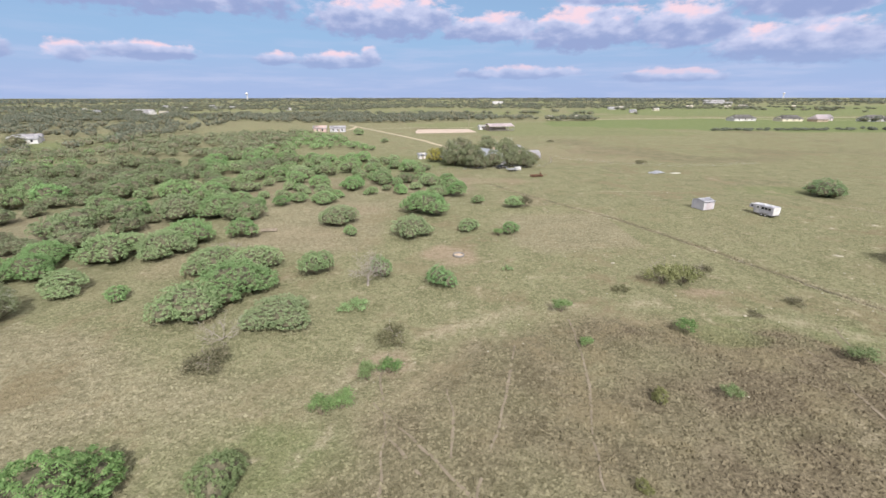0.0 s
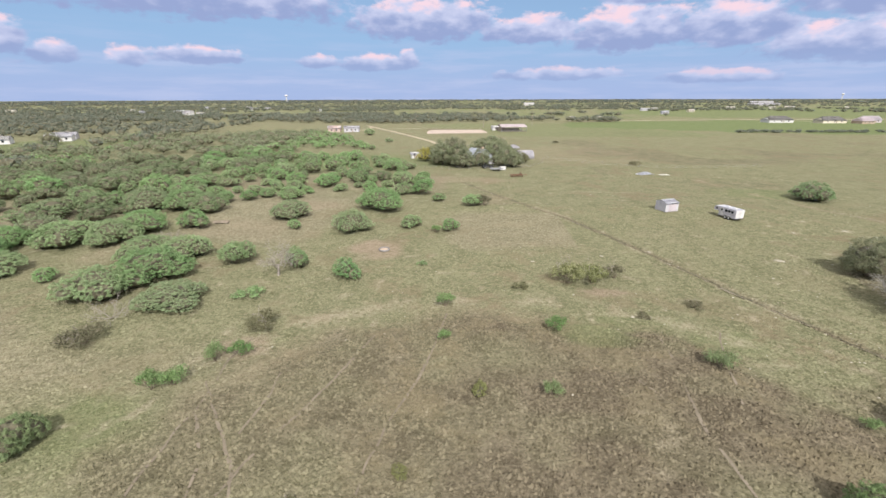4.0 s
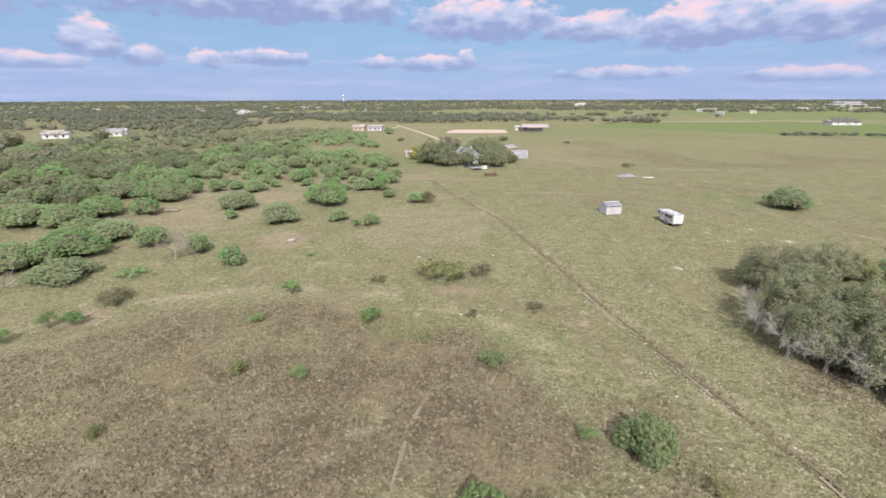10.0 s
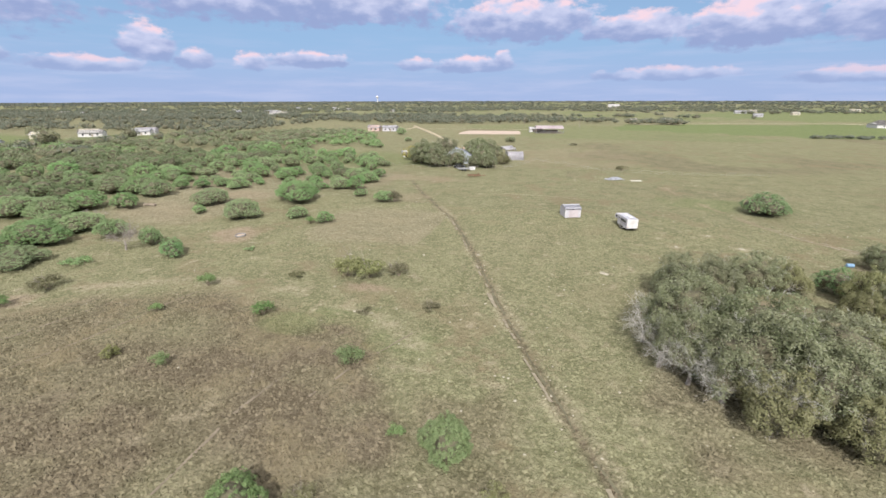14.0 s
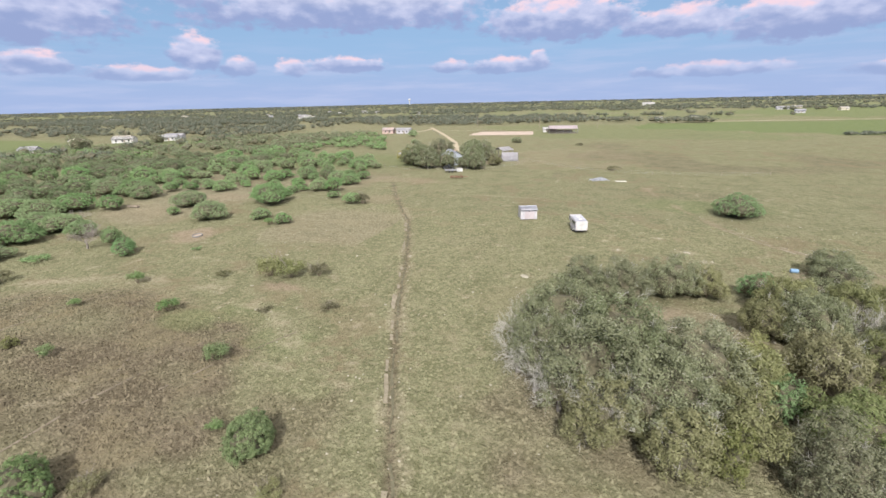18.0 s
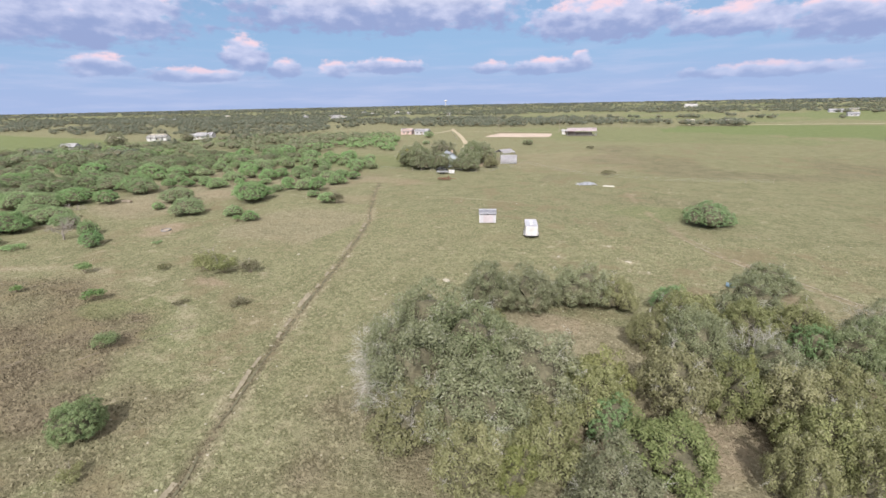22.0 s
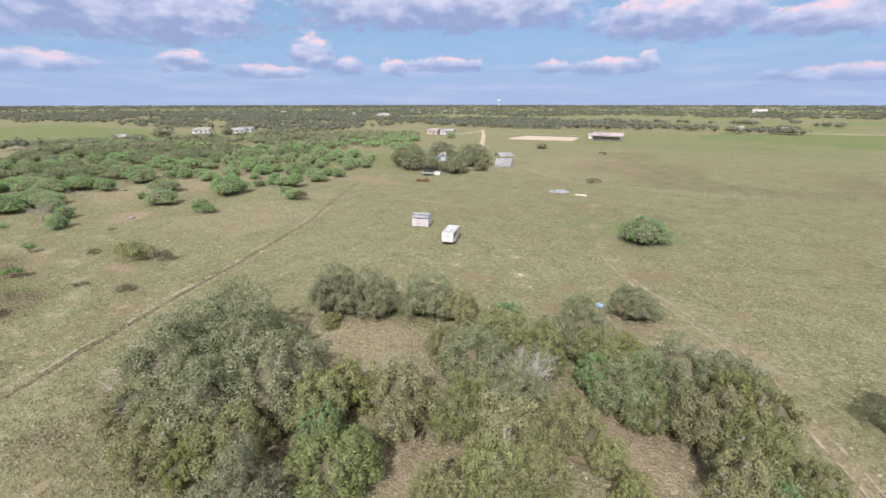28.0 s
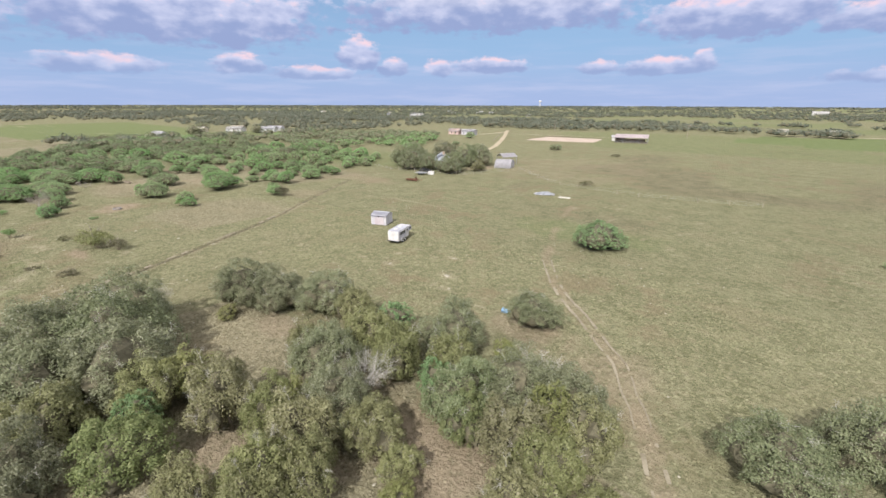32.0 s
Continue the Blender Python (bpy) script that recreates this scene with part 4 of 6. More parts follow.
NEAR, GROVE, THICKET, YARD = "mesquites in the open pasture", "trees of the grove", "brush of the thicket", "trees round the farmhouse"
FRESH = "fresh green young mesquite bush in dry grass"
WIDE = "wide grey-green mesquite bush with a feathery crown"
ROUND = "rounded green mesquite bush standing in the pasture"
THORN = "low grey-brown thorn bush with bare twigs"

# bushes of the open ground: kind, model, x, y, spread, height, label
for key, which, x, y, r, h, label in (
        ("bright", 0, -25.4, 19.0, 4.6, 4.4, FRESH), ("bright", 1, -15.5, 21.6, 2.0, 2.7, FRESH), ("small", 0, -10.4, 28.8, 1.3, 2.2, FRESH), ("small", 1, -7.3, 33.5, 1.2, 2.2, FRESH),
        ("scrub", 0, -5.4, 40.2, 2.4, 1.9, THORN), ("scrub", 1, -23.1, 35.3, 2.6, 2.0, THORN), ("teal", 0, -0.6, 55.0, 2.7, 2.9, "rounded blue-green huisache bush in the grass"), ("low", 0, -11.3, 47.8, 2.4, 1.2, "low dull green bush in the grass"),
        ("mid", 3, -19.8, 59.2, 3.1, 3.5, ROUND), ("big", 1, -5.9, 77.6, 4.1, 4.4, ROUND), ("big", 2, -22.2, 85.9, 4.5, 4.0, WIDE), ("mid", 4, -18.2, 77.9, 1.7, 2.0, ROUND),
        ("big", 3, -3.8, 94.5, 6.0, 5.4, WIDE), ("mid", 0, 3.5, 111.4, 3.4, 4.0, ROUND), ("mid", 1, 4.9, 81.5, 2.5, 2.4, ROUND), ("mid", 2, 13.2, 79.0, 1.9, 2.4, ROUND), ("small", 2, 10.6, 77.6, 1.4, 1.5, FRESH),
        ("mid", 3, 16.8, 99.4, 2.8, 2.8, ROUND), ("scrub", 2, 20.0, 100.0, 2.2, 2.8, "leafless grey thorn bush beside a green one"), ("mid", 4, 8.9, 103.5, 1.9, 2.1, ROUND),
        ("big", 4, -31.2, 46.0, 4.6, 3.9, WIDE), ("big", 0, -28.6, 52.6, 5.8, 4.4, WIDE)):
    plant(key, which, x, y, r, h, label, "bush", NEAR)
for key, which, x, y, r, h, label in (
        ("big", 1, -36.0, 60.7, 4.6, 3.8, WIDE), ("big", 2, -29.5, 61.2, 4.4, 3.6, WIDE), ("big", 3, -19.7, 44.4, 4.4, 3.0, WIDE), ("mid", 0, -51.9, 52.4, 3.7, 3.0, ROUND),
        ("mid", 1, -43.5, 50.4, 1.8, 1.9, ROUND), ("oak", 0, -55.0, 44.0, 3.6, 4.4, "dark leafy tree at the edge of the thicket"), ("big", 4, -55.0, 65.5, 5.2, 4.6, WIDE), ("big", 0, -47.5, 67.0, 4.8, 4.4, WIDE),
        ("big", 1, -47.0, 73.5, 5.2, 4.6, WIDE), ("mid", 2, -38.3, 77.2, 3.2, 3.8, ROUND), ("big", 2, -58.0, 90.0, 5.6, 5.4, WIDE), ("big", 3, -50.0, 91.5, 5.4, 5.2, WIDE), ("big", 4, -43.5, 89.3, 4.6, 4.6, WIDE),
        ("small", 3, 14.7, 46.8, 1.5, 1.9, FRESH), ("small", 4, 15.2, 38.6, 0.9, 1.2, FRESH), ("small", 0, 27.5, 41.8, 1.6, 1.7, FRESH), ("small", 1, 42.0, 36.0, 1.8, 1.6, FRESH),
        ("small", 2, 25.3, 30.4, 1.1, 1.4, FRESH), ("bright", 2, 53.9, 28.0, 2.4, 3.2, "round bright green mesquite bush in dry grass"), ("small", 3, 49.7, 28.7, 0.9, 1.1, FRESH),
        ("small", 0, -5.3, 34.6, 1.5, 1.7, FRESH), ("small", 1, -8.8, 29.6, 1.5, 1.8, FRESH), ("low", 1, 24.6, 52.7, 1.3, 0.9, "small green bush in the grass"),
        ("scrub", 3, 31.4, 55.2, 3.0, 3.0, "dense olive thorn thicket beside a bare patch"), ("scrub", 4, 34.6, 55.6, 2.8, 2.7, "dense olive thorn thicket beside a bare patch")):
    plant(key, which, x, y, r, h, label, "tree" if key == "oak" else "bush", NEAR)
for key, which, x, y, r, h, label in (
        ("scrub", 0, 38.3, 57.3, 1.9, 2.0, "leafless grey thorn bush"), ("scrub", 1, 45.7, 49.0, 1.4, 0.9, THORN), ("mid", 4, -9.6, 58.6, 2.2, 3.2, ROUND),
        ("scrub", 2, 6.9, 16.6, 1.8, 1.7, THORN), ("bright", 1, 43.2, 19.6, 2.2, 2.8, "round bright green mesquite bush in dry grass"), ("scrub", 3, 46.2, 21.6, 1.4, 1.0, THORN), ("low", 2, 10.0, 60.5, 1.1, 0.6, THORN), ("low", 3, 38.5, 46.0, 1.2, 0.5, "flat green weeds in the grass"),
        ("yellow", 0, 19.0, 30.3, 0.8, 1.2, "small yellow-green bush in brown grass"), ("yellow", 1, 13.5, 21.2, 0.6, 0.8, "small yellow-green bush in brown grass"), ("scrub", 4, 57.8, 25.6, 1.1, 1.0, THORN),
        ("lone", 0, 102.4, 111.0, 4.9, 4.7, "broad blue-green huisache standing alone in the pasture"), ("low", 1, 78.3, 168.5, 3.0, 1.5, "dark low bush far out in the pasture"),
        ("low", 3, 62, 250, 3.0, 1.4, "dark low bush far out in the pasture"), ("far", 2, 26, 262, 3.6, 3.2, "dull grey-green thorn bush far out in the pasture"), ("mid", 0, -58, 300, 5.0, 4.4, ROUND), ("mid", 1, -66, 268, 3.0, 3.0, ROUND),
        ("mid", 2, -34, 250, 2.6, 2.6, ROUND), ("mid", 4, 142, 128, 2.0, 1.2, ROUND), ("low", 1, 150, 104, 1.8, 1.0, "dark low bush far out in the pasture")):
    plant(key, which, x, y, r, h, label, "bush", NEAR)

# the grove of oaks and hackberries: kind, model, x, y, spread, height
OAKEN, HACK = "dense dark live oak with lichen-grey twigs", "olive hackberry tree in the grove"
for key, which, x, y, r, h in (
        ("oak", 0, 79.0, 46.6, 4.6, 7.4), ("oak", 1, 73.6, 49.0, 4.2, 6.6), ("oak", 2, 76.2, 42.0, 4.4, 7.0), ("oak", 3, 84.6, 45.4, 4.0, 6.2), ("oak", 4, 81.6, 40.6, 4.0, 6.4), ("oak", 0, 72.6, 44.2, 3.2, 6.0),
        ("oak", 1, 75.2, 61.0, 3.4, 5.0), ("oak", 2, 79.6, 62.8, 3.2, 4.8), ("oak", 3, 85.0, 66.2, 3.4, 4.6), ("olive", 0, 89.2, 66.4, 2.2, 3.6), ("olive", 1, 77.4, 38.2, 3.0, 4.6), ("olive", 2, 82.4, 36.8, 2.6, 4.0),
        ("olive", 3, 86.8, 39.6, 2.8, 4.6), ("olive", 4, 88.6, 46.0, 2.4, 4.6), ("olive", 0, 94.6, 49.2, 2.8, 5.4), ("olive", 1, 98.6, 50.8, 2.2, 4.8), ("oak", 4, 96.4, 57.4, 3.2, 5.6), ("oak", 0, 101.3, 54.4, 2.7, 5.2),
        ("olive", 2, 100.6, 61.6, 2.6, 5.0), ("oak", 1, 102.2, 68.2, 3.3, 5.0), ("olive", 3, 102.0, 51.0, 2.6, 5.0)):
    plant(key, which, x, y, r, h, {"oak": OAKEN, "olive": HACK, "fresh": "fresh green hackberry tree at the edge of the grove"}[key], "tree", GROVE)
for key, which, x, y, r, h in (
        ("olive", 4, 105.4, 49.2, 2.0, 4.6), ("olive", 0, 103.0, 47.2, 2.3, 4.6), ("oak", 2, 108.8, 61.0, 3.0, 5.2), ("oak", 3, 111.8, 64.4, 3.0, 5.2), ("oak", 4, 115.6, 65.4, 3.0, 5.0), ("olive", 1, 118.0, 63.2, 2.2, 4.6),
        ("fresh", 0, 110.3, 59.6, 1.9, 4.0), ("olive", 3, 114.2, 59.4, 2.6, 5.0), ("olive", 4, 117.0, 58.4, 2.4, 4.6), ("olive", 0, 116.6, 55.4, 2.2, 4.0), ("olive", 1, 120.6, 58.6, 1.6, 2.8), ("oak", 0, 106.2, 78.8, 2.9, 3.6),
        ("olive", 2, 108.7, 53.9, 1.5, 2.4), ("olive", 3, 104.7, 46.0, 2.0, 4.6), ("olive", 4, 101.2, 43.6, 1.8, 4.4), ("oak", 0, 129.0, 69.2, 3.4, 4.2), ("oak", 1, 133.8, 74.0, 3.2, 5.4), ("fresh", 1, 94.0, 42.4, 3.1, 4.2),
        ("oak", 2, 91.0, 37.4, 2.8, 5.0), ("olive", 2, 105.8, 54.5, 2.2, 4.2), ("olive", 3, 106.0, 64.0, 2.6, 4.8), ("olive", 4, 96.0, 62.6, 2.8, 4.8), ("olive", 0, 92.8, 58.0, 2.2, 4.0)):
    plant(key, which, x, y, r, h, {"oak": OAKEN, "olive": HACK, "fresh": "fresh green hackberry tree at the edge of the grove"}[key], "tree", GROVE)
for key, which, x, y, r, h, label in (
        ("yellow", 0, 89.0, 48.8, 2.8, 4.4, "yellow-green tree beside a clearing"), ("teal", 0, 90.4, 44.6, 2.0, 3.8, "light green huisache among the oaks"), ("teal", 1, 106.0, 61.2, 1.8, 4.4, "blue-green huisache among the hackberries"),
        ("teal", 2, 94.8, 67.6, 2.6, 3.4, "blue-green huisache at the edge of the grove"), ("yellow", 1, 107.1, 70.6, 1.4, 1.8, "small yellow-green bush beside the grove"), ("yellow", 2, 110.7, 51.2, 1.5, 3.0, "bright yellow-green bush in a clearing"),
        ("yellow", 0, 99.4, 52.4, 1.3, 4.6, "yellow-green tree beside a clearing"), ("yellow", 1, 115.4, 62.0, 1.8, 5.2, "yellow-green tree in the grove"), ("yellow", 2, 85.4, 37.4, 1.6, 3.8, "yellow-green tree in the grove"),
        ("yellow", 2, 77.0, 57.4, 1.4, 1.6, "small yellow-green bush beside the grove"), ("teal", 0, 118.6, 55.6, 1.6, 3.0, "light green huisache among the hackberries")):
    plant(key, which, x, y, r, h, label, "tree", GROVE)

# the farmhouse's trees
for key, which, x, y, r, h, label in (
        ("oak", 0, 4.5, 164.5, 5.2, 7.6, OAKEN), ("oak", 1, 11.0, 161.5, 5.2, 7.0, OAKEN), ("oak", 2, 12.8, 158.4, 4.0, 6.4, OAKEN), ("oak", 3, 19.4, 161.6, 3.6, 5.8, OAKEN), ("oak", 3, 29.0, 165.0, 4.4, 6.6, OAKEN), ("oak", 4, 31.4, 160.4, 3.6, 5.7, OAKEN), ("oak", 0, 27.0, 162.0, 3.4, 4.6, OAKEN),
        ("oak", 1, 24.8, 178.0, 4.6, 7.6, OAKEN), ("oak", 2, 3.0, 174.0, 5.0, 7.6, OAKEN), ("oak", 3, 8.0, 187.0, 5.6, 7.6, OAKEN), ("oak", 4, 20.0, 193.0, 5.6, 7.6, OAKEN), ("oak", 0, 28.5, 185.0, 4.4, 7.6, OAKEN),
        ("gold", 0, -3.0, 174.5, 3.8, 5.6, "golden yellow tree at the edge of the farmyard"), ("olive", 1, 35.6, 171.5, 2.8, 4.0, HACK)):
    plant(key, which, x, y, r, h, label, "tree", YARD)

# leafless dead tree and fallen branches
rs = np.random.RandomState(77)
dead = thing("dead_tree", pose(-10.9, 55.2, float(height(-10.9, 55.2))), "bare grey dead mesquite with fine twigs", "tree", NEAR)
part("trunk", mesh_of("dead_trunk", *(lambda v, f: (tube(v, f, [(0, 0, -0.2), (0.1, 0.1, 0.8), (0.2, 0, 1.7)], [0.2, 0.16, 0.12], 7), (v, f))[1])([], []), DEADWOOD, smooth=True), None, dead)
tagged(part("fine_branching", bare_mesh("dead_branches", rs, [((0.1, 0.05, 0.6 + 0.1 * k), (math.cos(k * 1.25) * 1.1, math.sin(k * 1.25) * 1.1, 1.2)) for k in range(8)], 2.3, 0.035, DEADWOOD, 4, 6), None, dead), kind="stuff")
for x, y, s in ((-24.5, 40.5, 2.6), (-38, 70, 2.2), (69.4, 48.4, 3.0), (70.2, 44.0, 3.0), (70.4, 52.0, 2.9), (74.4, 39.8, 3.2), (77.4, 38.6, 3.0), (72.2, 41.8, 3.0), (100.6, 57.8, 2.9), (112.6, 67.6, 2.9)):
    snag = thing("fallen_branches" if s < 2.7 else "leafless_oak", pose(x, y, float(height(x, y)), 0, 0, x * 50), "heap of bleached grey dead branches" if s < 2.7 else "leafless lichen-grey oak beside leafy ones", "dead wood", NEAR)
    lift = 0.1 if s < 2.7 else 1.6
    tagged(part("fine_branching", bare_mesh("snag", rs, [((0, 0, lift * 0.6), (math.cos(k * 1.1), math.sin(k * 1.1), 0.45 if s < 2.7 else 1.2)) for k in range(6 if s < 2.7 else 8)], s * (0.7 if s < 2.7 else 0.80), 0.045 if s < 2.7 else 0.034, DEADWOOD if s < 2.7 else LICHEN, 4, 4 if s < 2.7 else 6), None, snag), kind="stuff")
    if s > 2.7:
        v, f = [], []
        tube(v, f, [(0, 0, -0.2), (0.1, 0, 0.7), (0, 0.05, 1.3)], [0.22, 0.18, 0.15], 7)
        part("trunk", mesh_of("snag_trunk", v, f, DEADWOOD, smooth=True), None, snag)

# the thicket that runs back from the open ground
THICK = [(-30, 101), (-19, 107), (-8, 104), (4, 117), (7, 128), (6, 141), (-12, 162), (-22, 185), (-40, 235), (-62, 262), (-92, 308), (-130, 300), (-205, 262), (-190, 210), (-218, 168), (-240, 140), (-215, 110), (-165, 92), (-100, 40), (-60, 46), (-60, 60), (-62, 96), (-41, 96)]
rs = np.random.RandomState(21)
taken = []
for i in range(5200):
    x, y = rs.uniform(-240, 10), rs.uniform(38, 312)
    if not inside(np.array([x]), np.array([y]), THICK)[0]:
        continue
    glade = smooth_noise(x, y, 17.0)
    if glade < 0.33 or spot(np.array(x), np.array(y), -42, 190, 40, 9) > 0.3 or spot(np.array(x), np.array(y), -120, 175, 36, 7) > 0.3:
        continue
    far = math.hypot(x - 30, y - 10)
    r = rs.uniform(2.2, 4.6) * (1.0 if far < 120 else 1.15)
    apart = 0.66
    if x > -62 and y > 96:
        r, apart = r * 0.85, 0.86
    if any(abs(x - a) < 9 and (x - a) ** 2 + (y - b) ** 2 < (apart * (r + c)) ** 2 for a, b, c in taken):
        continue
    taken.append((x, y, r))
taken.sort(key=lambda q: (q[0] - 30) ** 2 + (q[1] - 10) ** 2)
for i, (x, y, r) in enumerate(taken[:260]):
    dull = smooth_noise(x + 60, y, 26) + 0.35 * (x < -85) - 0.25 * (x > -60) > 0.66
    key = "big" if r > 3.2 else "mid"
    if i >= 40 or dull:
        key = "far"
    plant(key, (2, 4, 2)[rs.randint(3)] if dull else rs.choice((0, 1, 3)), x, y, r, r * rs.uniform(0.78, 1.05), "dull grey-green thorn brush in the dense thicket" if dull else "sage-green mesquite bush in the dense thicket", "bush", THICKET)


def clump_field(name, label, places, leaf, leaves, long, wide):
    """Many far plants in one mesh: each a small core in a ragged shell of sprigs, in a few uneven bulges."""
    rs = np.random.RandomState(len(places))
    vv, ff = np.array(ICO1[0]), np.array(ICO1[1])
    q = np.array(places, float)
    n, k = len(q), leaves
    mid, half = q[:, 3] * 0.5, np.column_stack([q[:, 2], q[:, 2], q[:, 3] * 0.52])
    wob = 0.58 + rs.uniform(-0.16, 0.10, (n, len(vv), 1))
    core = vv[None] * wob * half[:, None] + np.stack([q[:, 0], q[:, 1], mid], 1)[:, None]
    faces = (ff[None] + (np.arange(n) * len(vv))[:, None, None]).reshape(-1, 3)
    d = rs.normal(size=(n, k, 3))
    d[..., 2] = np.abs(d[..., 2]) * 1.1 - 0.25
    d /= np.linalg.norm(d, axis=2)[..., None]
    axes = rs.normal(size=(n, 1, 3)) * 2.6
    bulge = 0.92 + 0.16 * np.sin((d * axes).sum(2) * 1.6 + rs.uniform(0, 6, (n, 1))) + rs.uniform(-0.12, 0.10, (n, k))
    p = d * bulge[..., None] * half[:, None] + np.stack([q[:, 0], q[:, 1], mid], 1)[:, None]
    p[..., 2] = np.maximum(p[..., 2], 0.1)
    nrm = d + rs.normal(0, 0.3, (n, k, 3))
    a = np.cross(nrm, rs.normal(size=(n, k, 3)))
    a /= np.linalg.norm(a, axis=2)[..., None] + 1e-9
    b = np.cross(nrm, a)
    a, b = a * long * rs.uniform(0.6, 1.3, (n, k, 1)), b * wide * rs.uniform(0.6, 1.3, (n, k, 1))
    sprigs = np.stack([p - a, p + b, p + a, p - b], 2).reshape(-1, 3)
    quads = np.arange(4 * n * k).reshape(-1, 4) + n * len(vv)
    # cores take the dark twig colour as shade behind the sprigs
    me = mesh_of(name, np.concatenate([core.reshape(-1, 3), sprigs]), faces.tolist() + quads.tolist(), leaf, TWIG_SHADE, slots=[1] * len(faces) + [0] * len(quads))
    return tagged(new(name, me), label, "trees", kind="stuff")


grey = [smooth_noise(x + 60, y, 26) + 0.35 * (x < -85) - 0.25 * (x > -60) > 0.66 for x, y, r in taken]
clump_field("thicket_brush", "sage-green mesquite brush at the back of the thicket", [(x, y, r * 0.92, r * 0.95) for (x, y, r), g in list(zip(taken, grey))[260:] if not g], LEAF_THICKET, 190, 0.36, 0.14)
clump_field("thorn_scrub", "dull grey-green thorn scrub at the back of the thicket", [(x, y, r * 0.95, r * 1.05) for (x, y, r), g in list(zip(taken, grey))[260:] if g], LEAF_SCRUB, 190, 0.36, 0.14)


def woods():
    """Far woods in belts, with clearings."""
    rs = np.random.RandomState(31)
    belt, mid, far = [], [], []
    clear = [(-620, 40), (-262, 80), (-196, 120), (-186, 250), (-270, 272), (-350, 240), (-640, 245)]
    for i in range(3600):
        x, y = rs.uniform(-900, 160), rs.uniform(428, 640)
        line = 452 + 0.03 * x + 22 * math.sin(x * 0.017)
        if y < line or (x > 60 and y > 520) or smooth_noise(x, y, 30) < 0.33 + 0.25 * (y > 540):
            continue
        belt.append((x, y, rs.uniform(2.6, 5.2), rs.uniform(3.0, 6.8)))
    for i in range(3400):
        x, y = rs.uniform(-1100, -150), rs.uniform(-60, 470)
        if inside(np.array([x]), np.array([y]), clear)[0] or x > -170 - (y - 240) * 0.2 or smooth_noise(x, y, 34) < 0.40 or (y < 90 and x > -420):
            continue
        belt.append((x, y, rs.uniform(2.6, 5.4), rs.uniform(3.4, 7.5)))
    for i in range(17000):
        d, a = 620 + 1600 * rs.rand() ** 1.1, radians(rs.uniform(-108, 56))
        x, y = 40 + d * math.sin(a), 20 + d * math.cos(a)
        n = 0.62 * smooth_noise((x + 200) * math.cos(a) * 0.35 - y * math.sin(a) * 0.35, d, 75) + 0.38 * smooth_noise(x, y, 40)
        if x > 0.22 * y and 0 < y < 1150 and n < 0.70:
            continue
        if n < 0.44 + 0.10 * (d < 1100):
            continue
        mid.append((x, y, rs.uniform(3.2, 7.5), rs.uniform(3.2, 6.2)))
    for i in range(4800):
        d, a = 2100 + 2550 * rs.rand() ** 1.1, radians(rs.uniform(-110, 58))
        x, y = 40 + d * math.sin(a), 20 + d * math.cos(a)
        if smooth_noise(x, y, 260) < 0.36 and d < 4200:
            continue
        far.append((x, y, rs.uniform(14, 34), rs.uniform(4, 7)))
    for x, y in ((146, 480), (118, 470), (134, 474), (160, 470), (178, 700), (320, 800), (352, 806), (430, 842), (560, 930)):
        for k in range(5):
            belt.append((x + rs.uniform(-9, 9), y + rs.uniform(-6, 6), rs.uniform(3.5, 6.5), rs.uniform(4, 7)))
    for k in range(90):
        f = rs.rand()
        belt.append((205 + 180 * f + rs.uniform(-2, 2), 333 + 10 * f + rs.uniform(-2, 2), rs.uniform(1.2, 3.0), rs.uniform(1.0, 2.6)))
    for k in range(26):
        belt.append((440 + rs.uniform(-22, 60), 448 + rs.uniform(-6, 6), rs.uniform(2, 4.5), rs.uniform(2.5, 5.5)))
    # belt and middle woods carry their haze in the leaf colour
    clump_field("tree_belt", "belt of oaks and mesquites behind the pastures", belt, LEAF_FAR_HAZED, 85, 0.50, 0.30)
    clump_field("middle_woods", "dark scattered woods across the far plain", mid, LEAF_FAR_HAZED, 24, 1.0, 0.6)
    # haze over these comes from the bluish leaf colour
    clump_field("distant_woods", "dark woods along the horizon", far, LEAF_DISTANT_HAZED, 12, 3.6, 1.4)


woods()
for which, x, y, r, h, label in ((0, -232, 182, 6.5, 7.5, "round oak in a green field"), (1, -214, 118, 4.5, 4.5, "round oak in a green field"), (2, -292, 214, 6.0, 7.0, "oak beside white houses"), (0, -226, 228, 5.0, 6.0, "oak beside white houses")):
    plant("far_tree", which, x, y, r, h, label, "tree", "oaks by the green field")


# ---------------------------------------------------------------- shed and trailer in the pasture
def on_ground(x, y, turn=0.0, lift=0.0):
    return pose(x, y, float(height(x, y)) + lift, 0, 0, turn)


